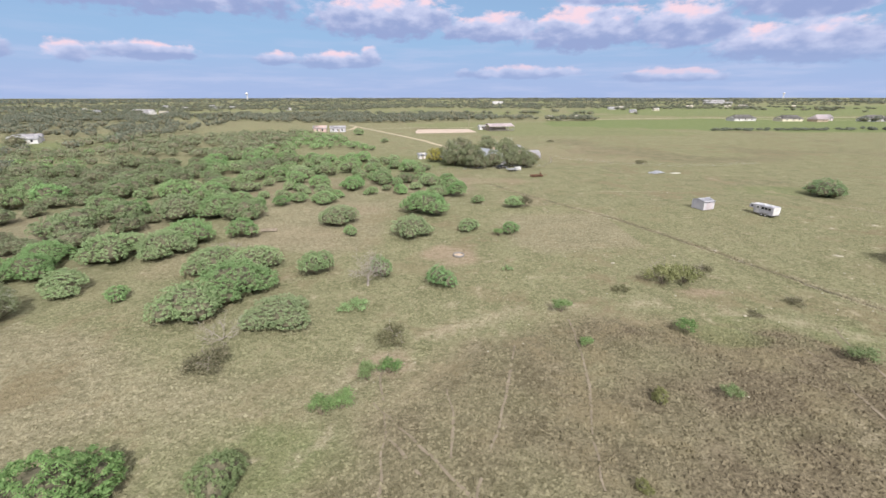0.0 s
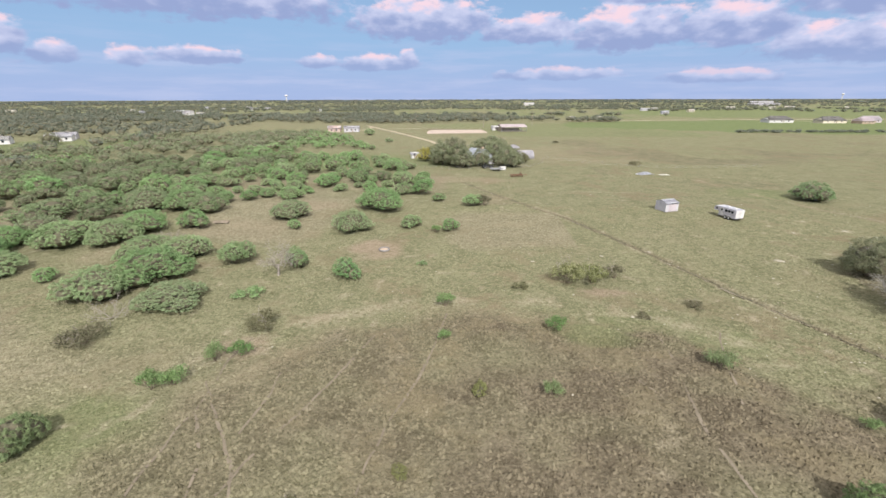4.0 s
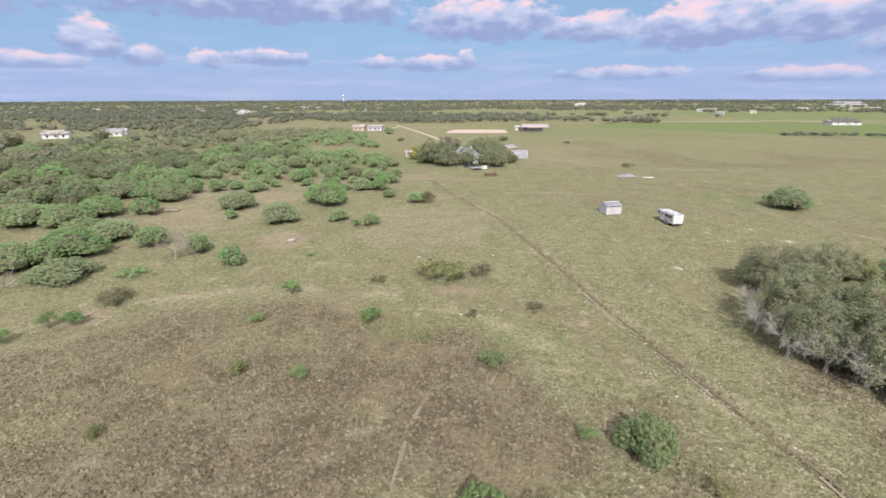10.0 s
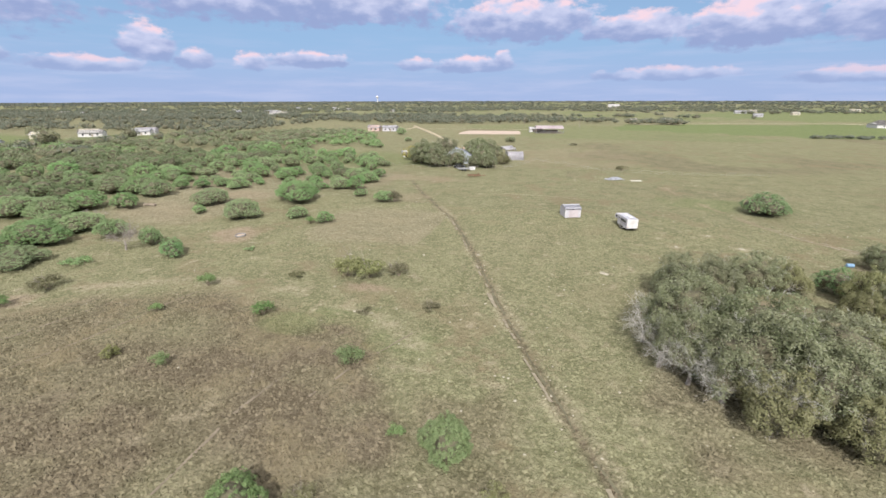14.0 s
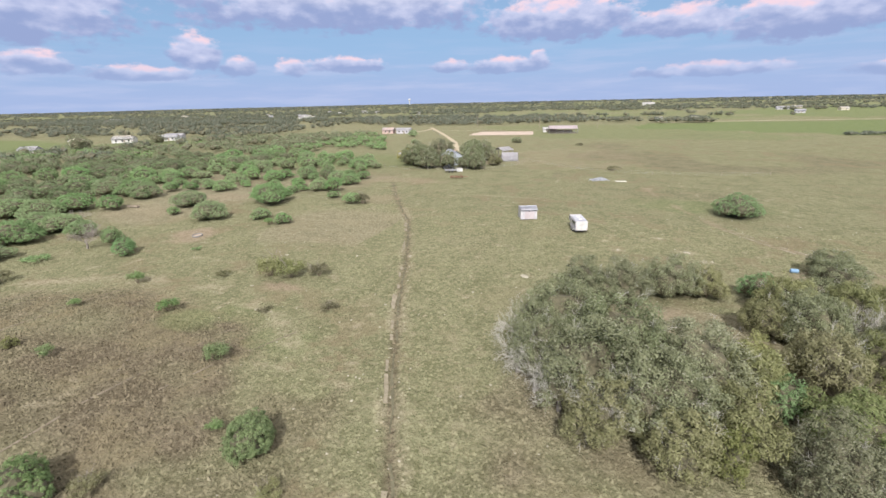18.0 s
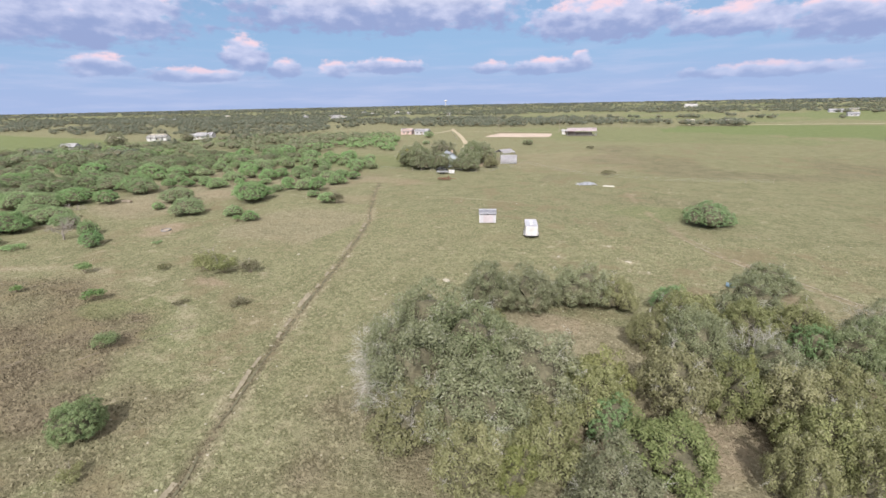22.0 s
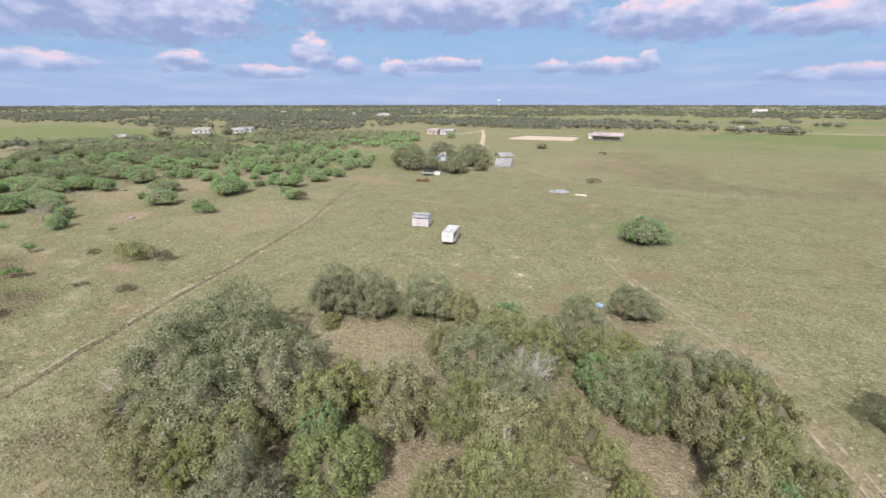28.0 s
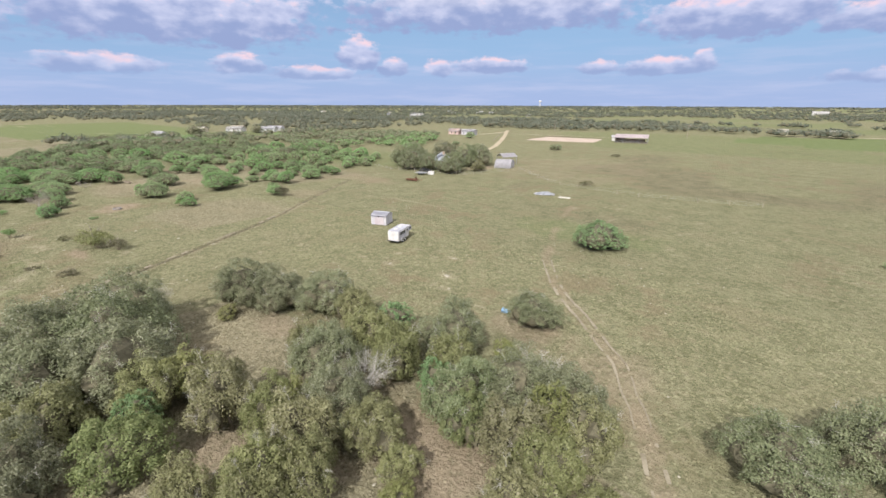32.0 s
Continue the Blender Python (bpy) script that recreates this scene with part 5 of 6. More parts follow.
def storage_shed():
    ob = thing("storage_shed", on_ground(61.5, 97.4, 21), "small white metal shed with a pale gabled roof in the pasture", "shed")
    w, d, e, ridge = 3.3, 3.2, 2.1, 2.48
    walls = part("wall", prism([(-d / 2, 0.08), (d / 2, 0.08), (d / 2, e), (0, ridge), (-d / 2, e)], -w / 2, w / 2), WHITE_METAL, ob)
    walls.matrix_basis = pose(0, 0, 0, 0, 0, 90)
    part("skid", boxes((-w / 2 + 0.3, 0, -0.1, 0.14, d + 0.1, 0.18), bevel=0.015), WOOD, ob)
    part("skid", boxes((w / 2 - 0.3, 0, -0.1, 0.14, d + 0.1, 0.18), bevel=0.015), WOOD, ob)
    for sy, name in ((-1, "roof_sheet"), (1, "roof_sheet")):
        y0, y1, z0, z1 = sy * (d / 2 + 0.28), 0.0, e - 0.10, ridge + 0.05
        bm = bmesh.new()
        n = 17
        for i in range(n):
            xa = -w / 2 - 0.15 + (w + 0.3) * i / (n - 1)
            lift = 0.022 if i % 2 else 0.0
            bm.verts.new((xa, y0, z0 + lift)), bm.verts.new((xa, y1, z1 + lift))
        bm.verts.ensure_lookup_table()
        for i in range(n - 1):
            bm.faces.new([bm.verts[k] for k in (2 * i, 2 * i + 2, 2 * i + 3, 2 * i + 1)])
        bmesh.ops.solidify(bm, geom=bm.faces[:], thickness=0.03)
        part(name, bm, GALV, ob, "pale ribbed sheet metal")
    part("ridge_cap", prism([(-0.16, ridge + 0.02), (0, ridge + 0.10), (0.16, ridge + 0.02), (0, ridge + 0.13)], -w / 2 - 0.16, w / 2 + 0.16), GALV, ob).matrix_basis = pose(0, 0, 0, 0, 0, 90)
    door = part("door", boxes((-0.35, -d / 2 - 0.025, 0.12, 1.0, 0.045, 1.6), (0.65, -d / 2 - 0.025, 0.12, 0.96, 0.045, 1.6), bevel=0.01), ROSE_METAL, ob, "pale rose double door")
    part("latch", boxes((0.16, -d / 2 - 0.06, 0.92, 0.22, 0.04, 0.08), bevel=0.01), STEEL, door)
    # plain slab in the unlit tone, in place of shaded slots
    part("louvre", boxes((0.0, -d / 2 - 0.03, 1.76, 0.34, 0.05, 0.12), bevel=0.01), UNLIT_VOID, ob, "small dark louvre")
    for x in (-w / 2, w / 2):
        part("corner_trim", boxes((x, -d / 2, 0.08, 0.09, 0.09, e - 0.1), bevel=0.01), WHITE_PAINT, ob)


def horse_trailer():
    # own axes: x across, y towards the nose, foot of the rear wall at the origin
    ob = thing("horse_trailer", on_ground(72.9, 89.3, 18), "white gooseneck horse trailer with a row of dark windows", "trailer")
    w, length, z0, z1 = 2.2, 4.2, 0.45, 2.30
    body = boxes((0, length / 2, z0, w, length, z1 - z0), bevel=0.09)
    part("body", body, WHITE_METAL, ob)
    part("nose", prism([(length - 0.12, 1.35), (length + 1.1, 1.35), (length + 1.3, 1.55), (length + 1.2, 2.0), (length + 0.9, z1 - 0.02), (length - 0.12, z1 - 0.02)], -w / 2 + 0.03, w / 2 - 0.03), WHITE_METAL, ob, "overhanging gooseneck nose").matrix_basis = pose(0, 0, 0, 0, 0, 90) @ Matrix.Diagonal((1, -1, 1, 1))
    part("roof", boxes((0, length / 2, z1 - 0.005, w - 0.16, length - 0.16, 0.05), bevel=0.02), GALV, ob, "pale grey roof skin")
    for y in (1.2, 2.9):
        vent = part("roof_vent", boxes((0, y, z1 + 0.04, 0.55, 0.55, 0.14), bevel=0.03), WHITE_PAINT, ob)
        part("vent_lid", boxes((0, y + 0.05, z1 + 0.18, 0.62, 0.60, 0.03), bevel=0.01), WHITE_PAINT, vent)
    for side in (-1, 1):
        for y in (0.85, 1.6, 2.35):
            win = part("window", boxes((side * (w / 2 + 0.012), y, 1.50, 0.03, 0.58, 0.50), bevel=0.01), DARK_GLASS, ob, "dark sliding window")
            part("window_frame", boxes((side * (w / 2 + 0.022), y, 1.46, 0.03, 0.66, 0.04), (side * (w / 2 + 0.022), y, 2.00, 0.03, 0.66, 0.04), (side * (w / 2 + 0.022), y - 0.31, 1.46, 0.03, 0.04, 0.58),
                                       (side * (w / 2 + 0.022), y + 0.31, 1.46, 0.03, 0.04, 0.58)), STEEL, win)
        part("window", boxes((side * (w / 2 - 0.01), length + 0.6, 1.62, 0.03, 0.5, 0.36), bevel=0.01), DARK_GLASS, ob, "dark nose window")
        door = part("side_door", boxes((side * (w / 2 + 0.012), 3.45, 0.62, 0.03, 0.75, 1.58), bevel=0.01), WHITE_PAINT, ob)
        part("door_window", boxes((side * (w / 2 + 0.03), 3.45, 1.55, 0.02, 0.40, 0.42)), DARK_GLASS, door)
        part("stripe", boxes((side * (w / 2 + 0.006), length / 2, 1.16, 0.012, length - 0.3, 0.07)), STEEL, ob, "thin grey side stripe")
        fender = bmesh.new()
        arc = [(-0.98, 0.50), (-0.92, 0.78), (-0.75, 0.88), (0.75, 0.88), (0.92, 0.78), (0.98, 0.50)]
        prism([(y + 1.7, z) for y, z in arc], side * (w / 2 - 0.02), side * (w / 2 + 0.24), fender)
        part("fender", fender, STEEL, ob).matrix_basis = pose(0, 0, 0, 0, 0, 90) @ Matrix.Diagonal((1, -1, 1, 1))
        for y in (1.26, 2.14):
            tyre = bmesh.new()
            cyl(tyre, (side * (w / 2 + 0.02), y, 0.37), (side * (w / 2 + 0.25), y, 0.37), 0.37, 20)
            bmesh.ops.bevel(tyre, geom=[e for e in tyre.edges if e.calc_length() < 0.2], offset=0.04, segments=2, affect="EDGES")
            wheel = part("wheel", tyre, RUBBER, ob, "black tyre")
            rim = bmesh.new()
            cyl(rim, (side * (w / 2 + 0.20), y, 0.37), (side * (w / 2 + 0.27), y, 0.37), 0.21, 16, 0.17)
            part("rim", rim, WHITE_PAINT, wheel)
        for y in (0.06,):
            part("tail_lamp", boxes((side * 0.92, -0.02, 0.72, 0.14, 0.05, 0.14), bevel=0.01), RED_PAINT, ob, "red tail lamp")
    for x in (-0.53, 0.53):
        part("rear_door", boxes((x, -0.02, 0.56, 1.02, 0.04, 1.70), bevel=0.02), WHITE_PAINT, ob)
    axle = bmesh.new()
    for y in (1.26, 2.14):
        cyl(axle, (-w / 2, y, 0.37), (w / 2, y, 0.37), 0.05, 8)
    part("axle", axle, STEEL, ob)
    part("chassis", boxes((-0.7, length / 2, 0.33, 0.1, length - 0.2, 0.14), (0.7, length / 2, 0.33, 0.1, length - 0.2, 0.14)), STEEL, ob)
    neck = bmesh.new()
    cyl(neck, (0, length + 0.85, 0.55), (0, length + 0.85, 1.4), 0.06, 10)
    part("coupler_post", neck, STEEL, ob)
    jack = bmesh.new()
    cyl(jack, (-0.4, length + 0.45, -0.02), (-0.4, length + 0.45, 1.4), 0.05, 8)
    block(jack, -0.4, length + 0.45, -0.03, 0.3, 0.3, 0.05)
    part("landing_jack", jack, STEEL, ob)
    part("rear_bumper", boxes((0, -0.05, 0.40, w, 0.10, 0.10), bevel=0.015), RUBBER, ob)


storage_shed()
horse_trailer()


# ---------------------------------------------------------------- farmyard
def gable_house(name, x, y, turn, w, d, e, ridge, wall_mat, roof_mat, label, windows=2, chimney=False, porch=False, group="", hip=0.0):
    """Ridge along x, walls with windows and a door, overhanging roof."""
    ob = thing(name, on_ground(x, y, turn), label, "house", group)
    walls = part("wall", prism([(-d / 2, -0.2), (d / 2, -0.2), (d / 2, e), (0, e + (ridge - e) * (1 - hip)), (-d / 2, e)], -w / 2, w / 2), wall_mat, ob)
    walls.matrix_basis = pose(0, 0, 0, 0, 0, 90)
    bm = bmesh.new()
    o, t = 0.5, 0.14
    xr = w / 2 + o - hip * w * 0.3
    zed = e - o * (ridge - e) / (d / 2)
    v = [bm.verts.new(p) for p in ((-w / 2 - o, -d / 2 - o, zed), (w / 2 + o, -d / 2 - o, zed), (w / 2 + o, d / 2 + o, zed), (-w / 2 - o, d / 2 + o, zed), (-xr, 0, ridge), (xr, 0, ridge))]
    for f in ((0, 1, 5, 4), (2, 3, 4, 5)):
        bm.faces.new([v[k] for k in f])
    if hip:
        bm.faces.new((v[1], v[2], v[5]))
        bm.faces.new((v[3], v[0], v[4]))
    bmesh.ops.solidify(bm, geom=bm.faces[:], thickness=-t)
    roof = part("roof", bm, roof_mat, ob)
    if chimney:
        part("chimney", boxes((w * 0.22, 0.6, e, 0.8, 0.8, ridge - e + 0.7), bevel=0.02), BRICKISH, roof)
    for side in (-1, 1):
        for k in range(windows):
            xx = -w / 2 + w * (k + 0.7) / (windows + 0.4)
            win = part("window", boxes((xx, side * (d / 2 + 0.012), 1.0, 1.1, 0.04, 1.2)), DARK_GLASS, ob)
            part("window_frame", boxes((xx, side * (d / 2 + 0.03), 0.92, 1.3, 0.06, 0.08), (xx, side * (d / 2 + 0.03), 2.2, 1.3, 0.06, 0.08), (xx - 0.6, side * (d / 2 + 0.03), 1.0, 0.08, 0.06, 1.2),
                                       (xx + 0.6, side * (d / 2 + 0.03), 1.0, 0.08, 0.06, 1.2)), WHITE_PAINT, win)
        part("door", boxes((w * 0.08, side * (d / 2 + 0.02), 0.0, 1.0, 0.05, 2.05), bevel=0.01), WOOD, ob)
    if porch:
        for px in np.linspace(-w / 2 + 0.4, w / 2 - 0.4, 4):
            part("porch_post", boxes((float(px), -d / 2 - 2.2, 0, 0.16, 0.16, e - 0.45), bevel=0.01), WHITE_PAINT, ob)
        part("porch_roof", prism([(-d / 2 - 2.6, e - 0.55), (-d / 2 + 0.1, e - 0.08), (-d / 2 + 0.1, e + 0.02), (-d / 2 - 2.6, e - 0.45)], -w / 2, w / 2), roof_mat, ob).matrix_basis = pose(0, 0, 0, 0, 0, 90)
    return ob


gable_house("farmhouse", 18.3, 171.5, -52, 8.5, 7.0, 3.1, 5.5, BLUE_WHITE, GALV, "pale blue-white farmhouse with a metal roof among oak trees", 2, True)


gable_house("tool_shed", -9.2, 183.0, 20, 2.8, 2.4, 2.0, 2.6, WHITE_PAINT, GALV, "small white tool shed beside a golden tree", 1)


def hoop_shelter(x, y, turn):
    ob = thing("hoop_shelter", on_ground(x, y, turn), "white arched sheet-metal shelter with an open front", "shelter", "")
    r, length, n = 3.0, 6.5, 14
    bm = bmesh.new()
    ring = [(r * math.cos(math.pi * k / n), 0.7 + 2.5 * math.sin(math.pi * k / n)) for k in range(n + 1)]
    prof = [(r, -0.1)] + ring + [(-r, -0.1)]
    a = [bm.verts.new((px, -length / 2, pz)) for px, pz in prof]
    b = [bm.verts.new((px, length / 2, pz)) for px, pz in prof]
    for i in range(len(a) - 1):
        bm.faces.new((a[i], a[i + 1], b[i + 1], b[i]))
    bmesh.ops.solidify(bm, geom=bm.faces[:], thickness=0.08)
    part("arched_roof", bm, WHITE_METAL, ob)
    part("end_wall", prism(prof, length / 2 - 0.3, length / 2 - 0.2), WHITE_METAL, ob)
    for k in (0, 1, 2):
        bm = bmesh.new()
        for (p, q) in zip(prof[:-1], prof[1:]):
            yy = -length / 2 + 0.2 + k * 2.6
            cyl(bm, (p[0] * 0.95, yy, p[1] * 0.96), (q[0] * 0.95, yy, q[1] * 0.96), 0.05, 6)
        part("hoop", bm, STEEL, ob, "curved steel hoop")


def open_shed(name, x, y, turn, w, d, e, ridge, roof_mat, label, posts=4, stall=False, group=""):
    """A roof on posts."""
    ob = thing(name, on_ground(x, y, turn), label, "barn", group)
    bm = bmesh.new()
    v = [bm.verts.new(p) for p in ((-w / 2, -d / 2, e), (w / 2, -d / 2, e), (w / 2, d / 2, e), (-w / 2, d / 2, e), (-w / 2, 0, ridge), (w / 2, 0, ridge))]
    bm.faces.new((v[0], v[1], v[5], v[4])), bm.faces.new((v[2], v[3], v[4], v[5]))
    bmesh.ops.solidify(bm, geom=bm.faces[:], thickness=-0.12)
    roof = part("roof", bm, roof_mat, ob)
    for k in range(10):
        xx = -w / 2 + w * (k + 0.5) / 10
        part("rafter", prism([(-d / 2, e - 0.12), (0, ridge - 0.12), (d / 2, e - 0.12), (d / 2, e - 0.26), (0, ridge - 0.26), (-d / 2, e - 0.26)], xx - 0.05, xx + 0.05), STEEL, roof).matrix_basis = pose(0, 0, 0, 0, 0, 90)
    for side in (-1, 1):
        for k in range(posts):
            xx = -w / 2 + 0.3 + (w - 0.6) * k / (posts - 1)
            part("post", boxes((xx, side * (d / 2 - 0.3), -0.2, 0.2, 0.2, e + 0.1), bevel=0.015), STEEL, ob)
    part("floor_slab", boxes((0, 0, -0.12, w - 0.4, d - 0.4, 0.2), bevel=0.02), TRACK, ob, "beaten earth floor")
    if stall:
        part("stall_wall", boxes((-w * 0.34, d * 0.18, 0.08, w * 0.28, 0.15, e - 0.6), (-w * 0.48, 0, 0.08, 0.15, d * 0.7, e - 0.6), bevel=0.01), WOOD, ob)
        part("back_wall", boxes((w * 0.1, d / 2 - 0.5, 0.08, w * 0.6, 0.15, e * 0.5), bevel=0.01), WOOD, ob)
        for k in range(3):
            part("rail", boxes((0, -d / 2 + 0.3, 0.5 + 0.45 * k, w - 0.8, 0.08, 0.08), bevel=0.01), STEEL, ob)
    return ob


hoop_shelter(38.2, 186.5, -74)
open_shed("carport", 33.0, 197.0, 60, 7.0, 6.0, 3.0, 4.3, WHITE_METAL, "white-roofed carport beside the arched shelter", 3)
open_shed("pavilion", 43.5, 341.0, 12, 20.0, 15.0, 3.3, 5.2, PINK_METAL, "large open riding pavilion with a rose-white metal roof", 5, True)
gable_house("cabin", 31.0, 349.0, 12, 5.0, 4.5, 2.6, 3.6, WHITE_PAINT, WHITE_METAL, "small white cabin beside the pavilion", 1)
gable_house("red_building", -92.0, 327.0, 10, 9.0, 7.0, 3.0, 4.6, RED_PAINT, WHITE_METAL, "red building with a white metal roof by the lane", 2)
gable_house("white_building", -79.0, 328.5, 8, 11.0, 6.5, 3.2, 4.4, WHITE_METAL, WHITE_METAL, "long white metal building by the lane", 3)


def flat_trailer(x, y, turn):
    ob = thing("flat_trailer", on_ground(x, y, turn), "low pale grey flat trailer parked by the farmyard trees", "trailer")
    deck = part("deck", boxes((0, 0, 0.62, 4.2, 2.0, 0.12), bevel=0.02), TARP, ob, "pale blue-grey deck")
    part("side_board", boxes((0, -1.0, 0.7, 4.2, 0.06, 0.22), bevel=0.01), STEEL, deck)
    part("side_board", boxes((0, 1.0, 0.7, 4.2, 0.06, 0.22), bevel=0.01), STEEL, deck)
    for sx, sy in ((-0.5, -0.95), (0.5, -0.95), (-0.5, 0.95), (0.5, 0.95)):
        bm = cyl(bmesh.new(), (sx, sy - 0.11, 0.33), (sx, sy + 0.11, 0.33), 0.33, 16)
        part("wheel", bm, RUBBER, ob)
    part("drawbar", boxes((2.7, 0, 0.5, 1.4, 0.12, 0.12), bevel=0.01), STEEL, ob)
    part("stand", boxes((3.3, 0, 0.0, 0.12, 0.12, 0.5), bevel=0.01), STEEL, ob)


def disc_harrow(x, y, turn):
    ob = thing("disc_harrow", on_ground(x, y, turn), "rusty red farm harrow standing in the grass", "implement")
    part("frame", boxes((0, -0.7, 0.62, 4.2, 0.14, 0.14), (0, 0.7, 0.62, 4.2, 0.14, 0.14), (-1.6, 0, 0.64, 0.12, 1.5, 0.12), (0, 0, 0.64, 0.12, 1.5, 0.12), (1.6, 0, 0.64, 0.12, 1.5, 0.12), bevel=0.015), RUST, ob)
    part("mast", boxes((1.4, 0, 0.70, 0.14, 0.9, 0.75), bevel=0.02), RUST, ob)
    part("drawbar", boxes((2.9, 0, 0.45, 1.8, 0.14, 0.14), bevel=0.015), RUST, ob)
    for row in (-0.7, 0.7):
        bm = cyl(bmesh.new(), (-2.0, row, 0.32), (2.0, row, 0.32), 0.035, 6)
        gang = part("gang_shaft", bm, RUST, ob)
        for k in range(9):
            xx = -1.9 + 0.475 * k
            bm = cyl(bmesh.new(), (xx - 0.012, row, 0.32), (xx + 0.012, row, 0.32), 0.32, 14)
            part("disc", bm, RUST, gang)
        for xx in (-1.6, 0, 1.6):
            part("hanger", boxes((xx + 0.12, row, 0.32, 0.05, 0.08, 0.36)), RUST, ob)


def parked_car(x, y, turn):
    ob = thing("car", on_ground(x, y, turn), "dark car parked under the oaks by the farmhouse", "car")
    body = prism([(-2.2, 0.35), (2.2, 0.35), (2.25, 0.75), (1.2, 0.95), (-1.9, 0.98), (-2.25, 0.8)], -0.88, 0.88)
    bmesh.ops.bevel(body, geom=body.edges[:], offset=0.05, segments=2, affect="EDGES")
    part("body", body, BLACK_PAINT, ob)
    cabin = prism([(-1.8, 0.93), (0.95, 0.93), (0.25, 1.42), (-1.35, 1.46)], -0.76, 0.76)
    bmesh.ops.bevel(cabin, geom=cabin.edges[:], offset=0.05, segments=2, affect="EDGES")
    part("cabin", cabin, BLACK_PAINT, ob)
    for side in (-1, 1):
        part("window", prism([(-1.45, 1.0), (0.62, 1.0), (0.18, 1.36), (-1.25, 1.38)], side * 0.755, side * 0.775), DARK_GLASS, ob, "dark side glass")
        part("headlight", boxes((2.2, side * 0.62, 0.62, 0.08, 0.3, 0.12), bevel=0.01), WHITE_PAINT, ob)
        for wx in (-1.35, 1.35):
            wheel = part("wheel", cyl(bmesh.new(), (wx, side * 0.70, 0.32), (wx, side * 0.90, 0.32), 0.32, 18), RUBBER, ob, "black tyre")
            part("rim", cyl(bmesh.new(), (wx, side * 0.88, 0.32), (wx, side * 0.91, 0.32), 0.19, 14), STEEL, wheel)


parked_car(21.8, 157.4, 25)
flat_trailer(24.8, 151.5, 20)
disc_harrow(31.0, 140.0, 15)


def small_box(name, x, y, turn, sx, sy, sz, mat, label, cat):
    ob = thing(name, on_ground(x, y, turn), label, cat)
    part("body", boxes((0, 0, -0.02, sx, sy, sz), bevel=0.05), mat, ob)
    part("lid", boxes((0, 0, sz - 0.03, sx + 0.08, sy + 0.08, 0.08), bevel=0.02), mat, ob)


small_box("feed_bin", 27.2, 154.2, 25, 2.0, 1.3, 1.0, WHITE_PAINT, "white feed bin beside the farmyard trees", "bin")
small_box("water_tank", 23.6, 168.0, 10, 2.2, 1.4, 1.2, WHITE_METAL, "white tank under the farmyard oaks", "tank")

# stock trough: a black rubber ring on bare reddish earth
ring = thing("water_trough", on_ground(2.6, 66.9), "dark grey rubber ring trough on bare red earth", "trough")
bm = bmesh.new()
prof = [(0.80, 0.0), (0.92, 0.0), (0.96, 0.10), (0.95, 0.28), (0.90, 0.34), (0.84, 0.32), (0.80, 0.22)]
loops = []
for k in range(28):
    a = 2 * math.pi * k / 28
    loops.append([bm.verts.new((r * math.cos(a), r * math.sin(a), z)) for r, z in prof])
for k in range(28):
    p, q = loops[k], loops[(k + 1) % 28]
    for i in range(len(prof)):
        j = (i + 1) % len(prof)
        bm.faces.new((p[i], p[j], q[j], q[i]))
part("rim", bm, GREY_SHINGLE, ring, smooth=True)
bm = bmesh.new()
bmesh.ops.create_circle(bm, cap_ends=True, radius=0.84, segments=28, matrix=Matrix.Translation((0, 0, 0.12)))
bmesh.ops.solidify(bm, geom=bm.faces[:], thickness=0.14)
part("base", bm, BRICKISH, ring, "dry earth floor")

# old feed bunk at the edge of the thicket
bunk = thing("feed_trough", on_ground(-34.6, 79.9, 10), "weathered grey wooden feed trough in the grass", "trough")
part("floor_board", boxes((0, 0, 0.28, 2.9, 0.62, 0.04), bevel=0.01), WOOD, bunk)
for py in (-0.33, 0.33):
    part("side_board", boxes((0, py, 0.26, 3.0, 0.05, 0.34), bevel=0.01), WOOD, bunk)
for px in (-1.48, 1.48):
    part("end_board", boxes((px, 0, 0.26, 0.05, 0.60, 0.34), bevel=0.01), WOOD, bunk)
for px in (-1.1, 1.1):
    for py in (-0.27, 0.27):
        part("leg", boxes((px, py, -0.1, 0.09, 0.09, 0.38), bevel=0.01), WOOD, bunk)

# blue drum by the grove
drum = thing("plastic_drum", on_ground(102.1, 79.1), "bright blue plastic drum lying beside the grove", "drum")
bm = bmesh.new()
for a, b, r1, r2 in ((-0.45, -0.42, 0.25, 0.29), (-0.42, -0.14, 0.29, 0.29), (-0.14, -0.10, 0.305, 0.305), (-0.10, 0.10, 0.29, 0.29), (0.10, 0.14, 0.305, 0.305), (0.14, 0.42, 0.29, 0.29), (0.42, 0.45, 0.29, 0.25)):
    cyl(bm, (a, 0, 0.29), (b, 0, 0.29), r1, 18, r2)
part("shell", bm, BLUE_PLASTIC, drum)
part("bung", cyl(bmesh.new(), (0.44, 0.1, 0.38), (0.48, 0.1, 0.38), 0.04, 8), WHITE_PAINT, drum)


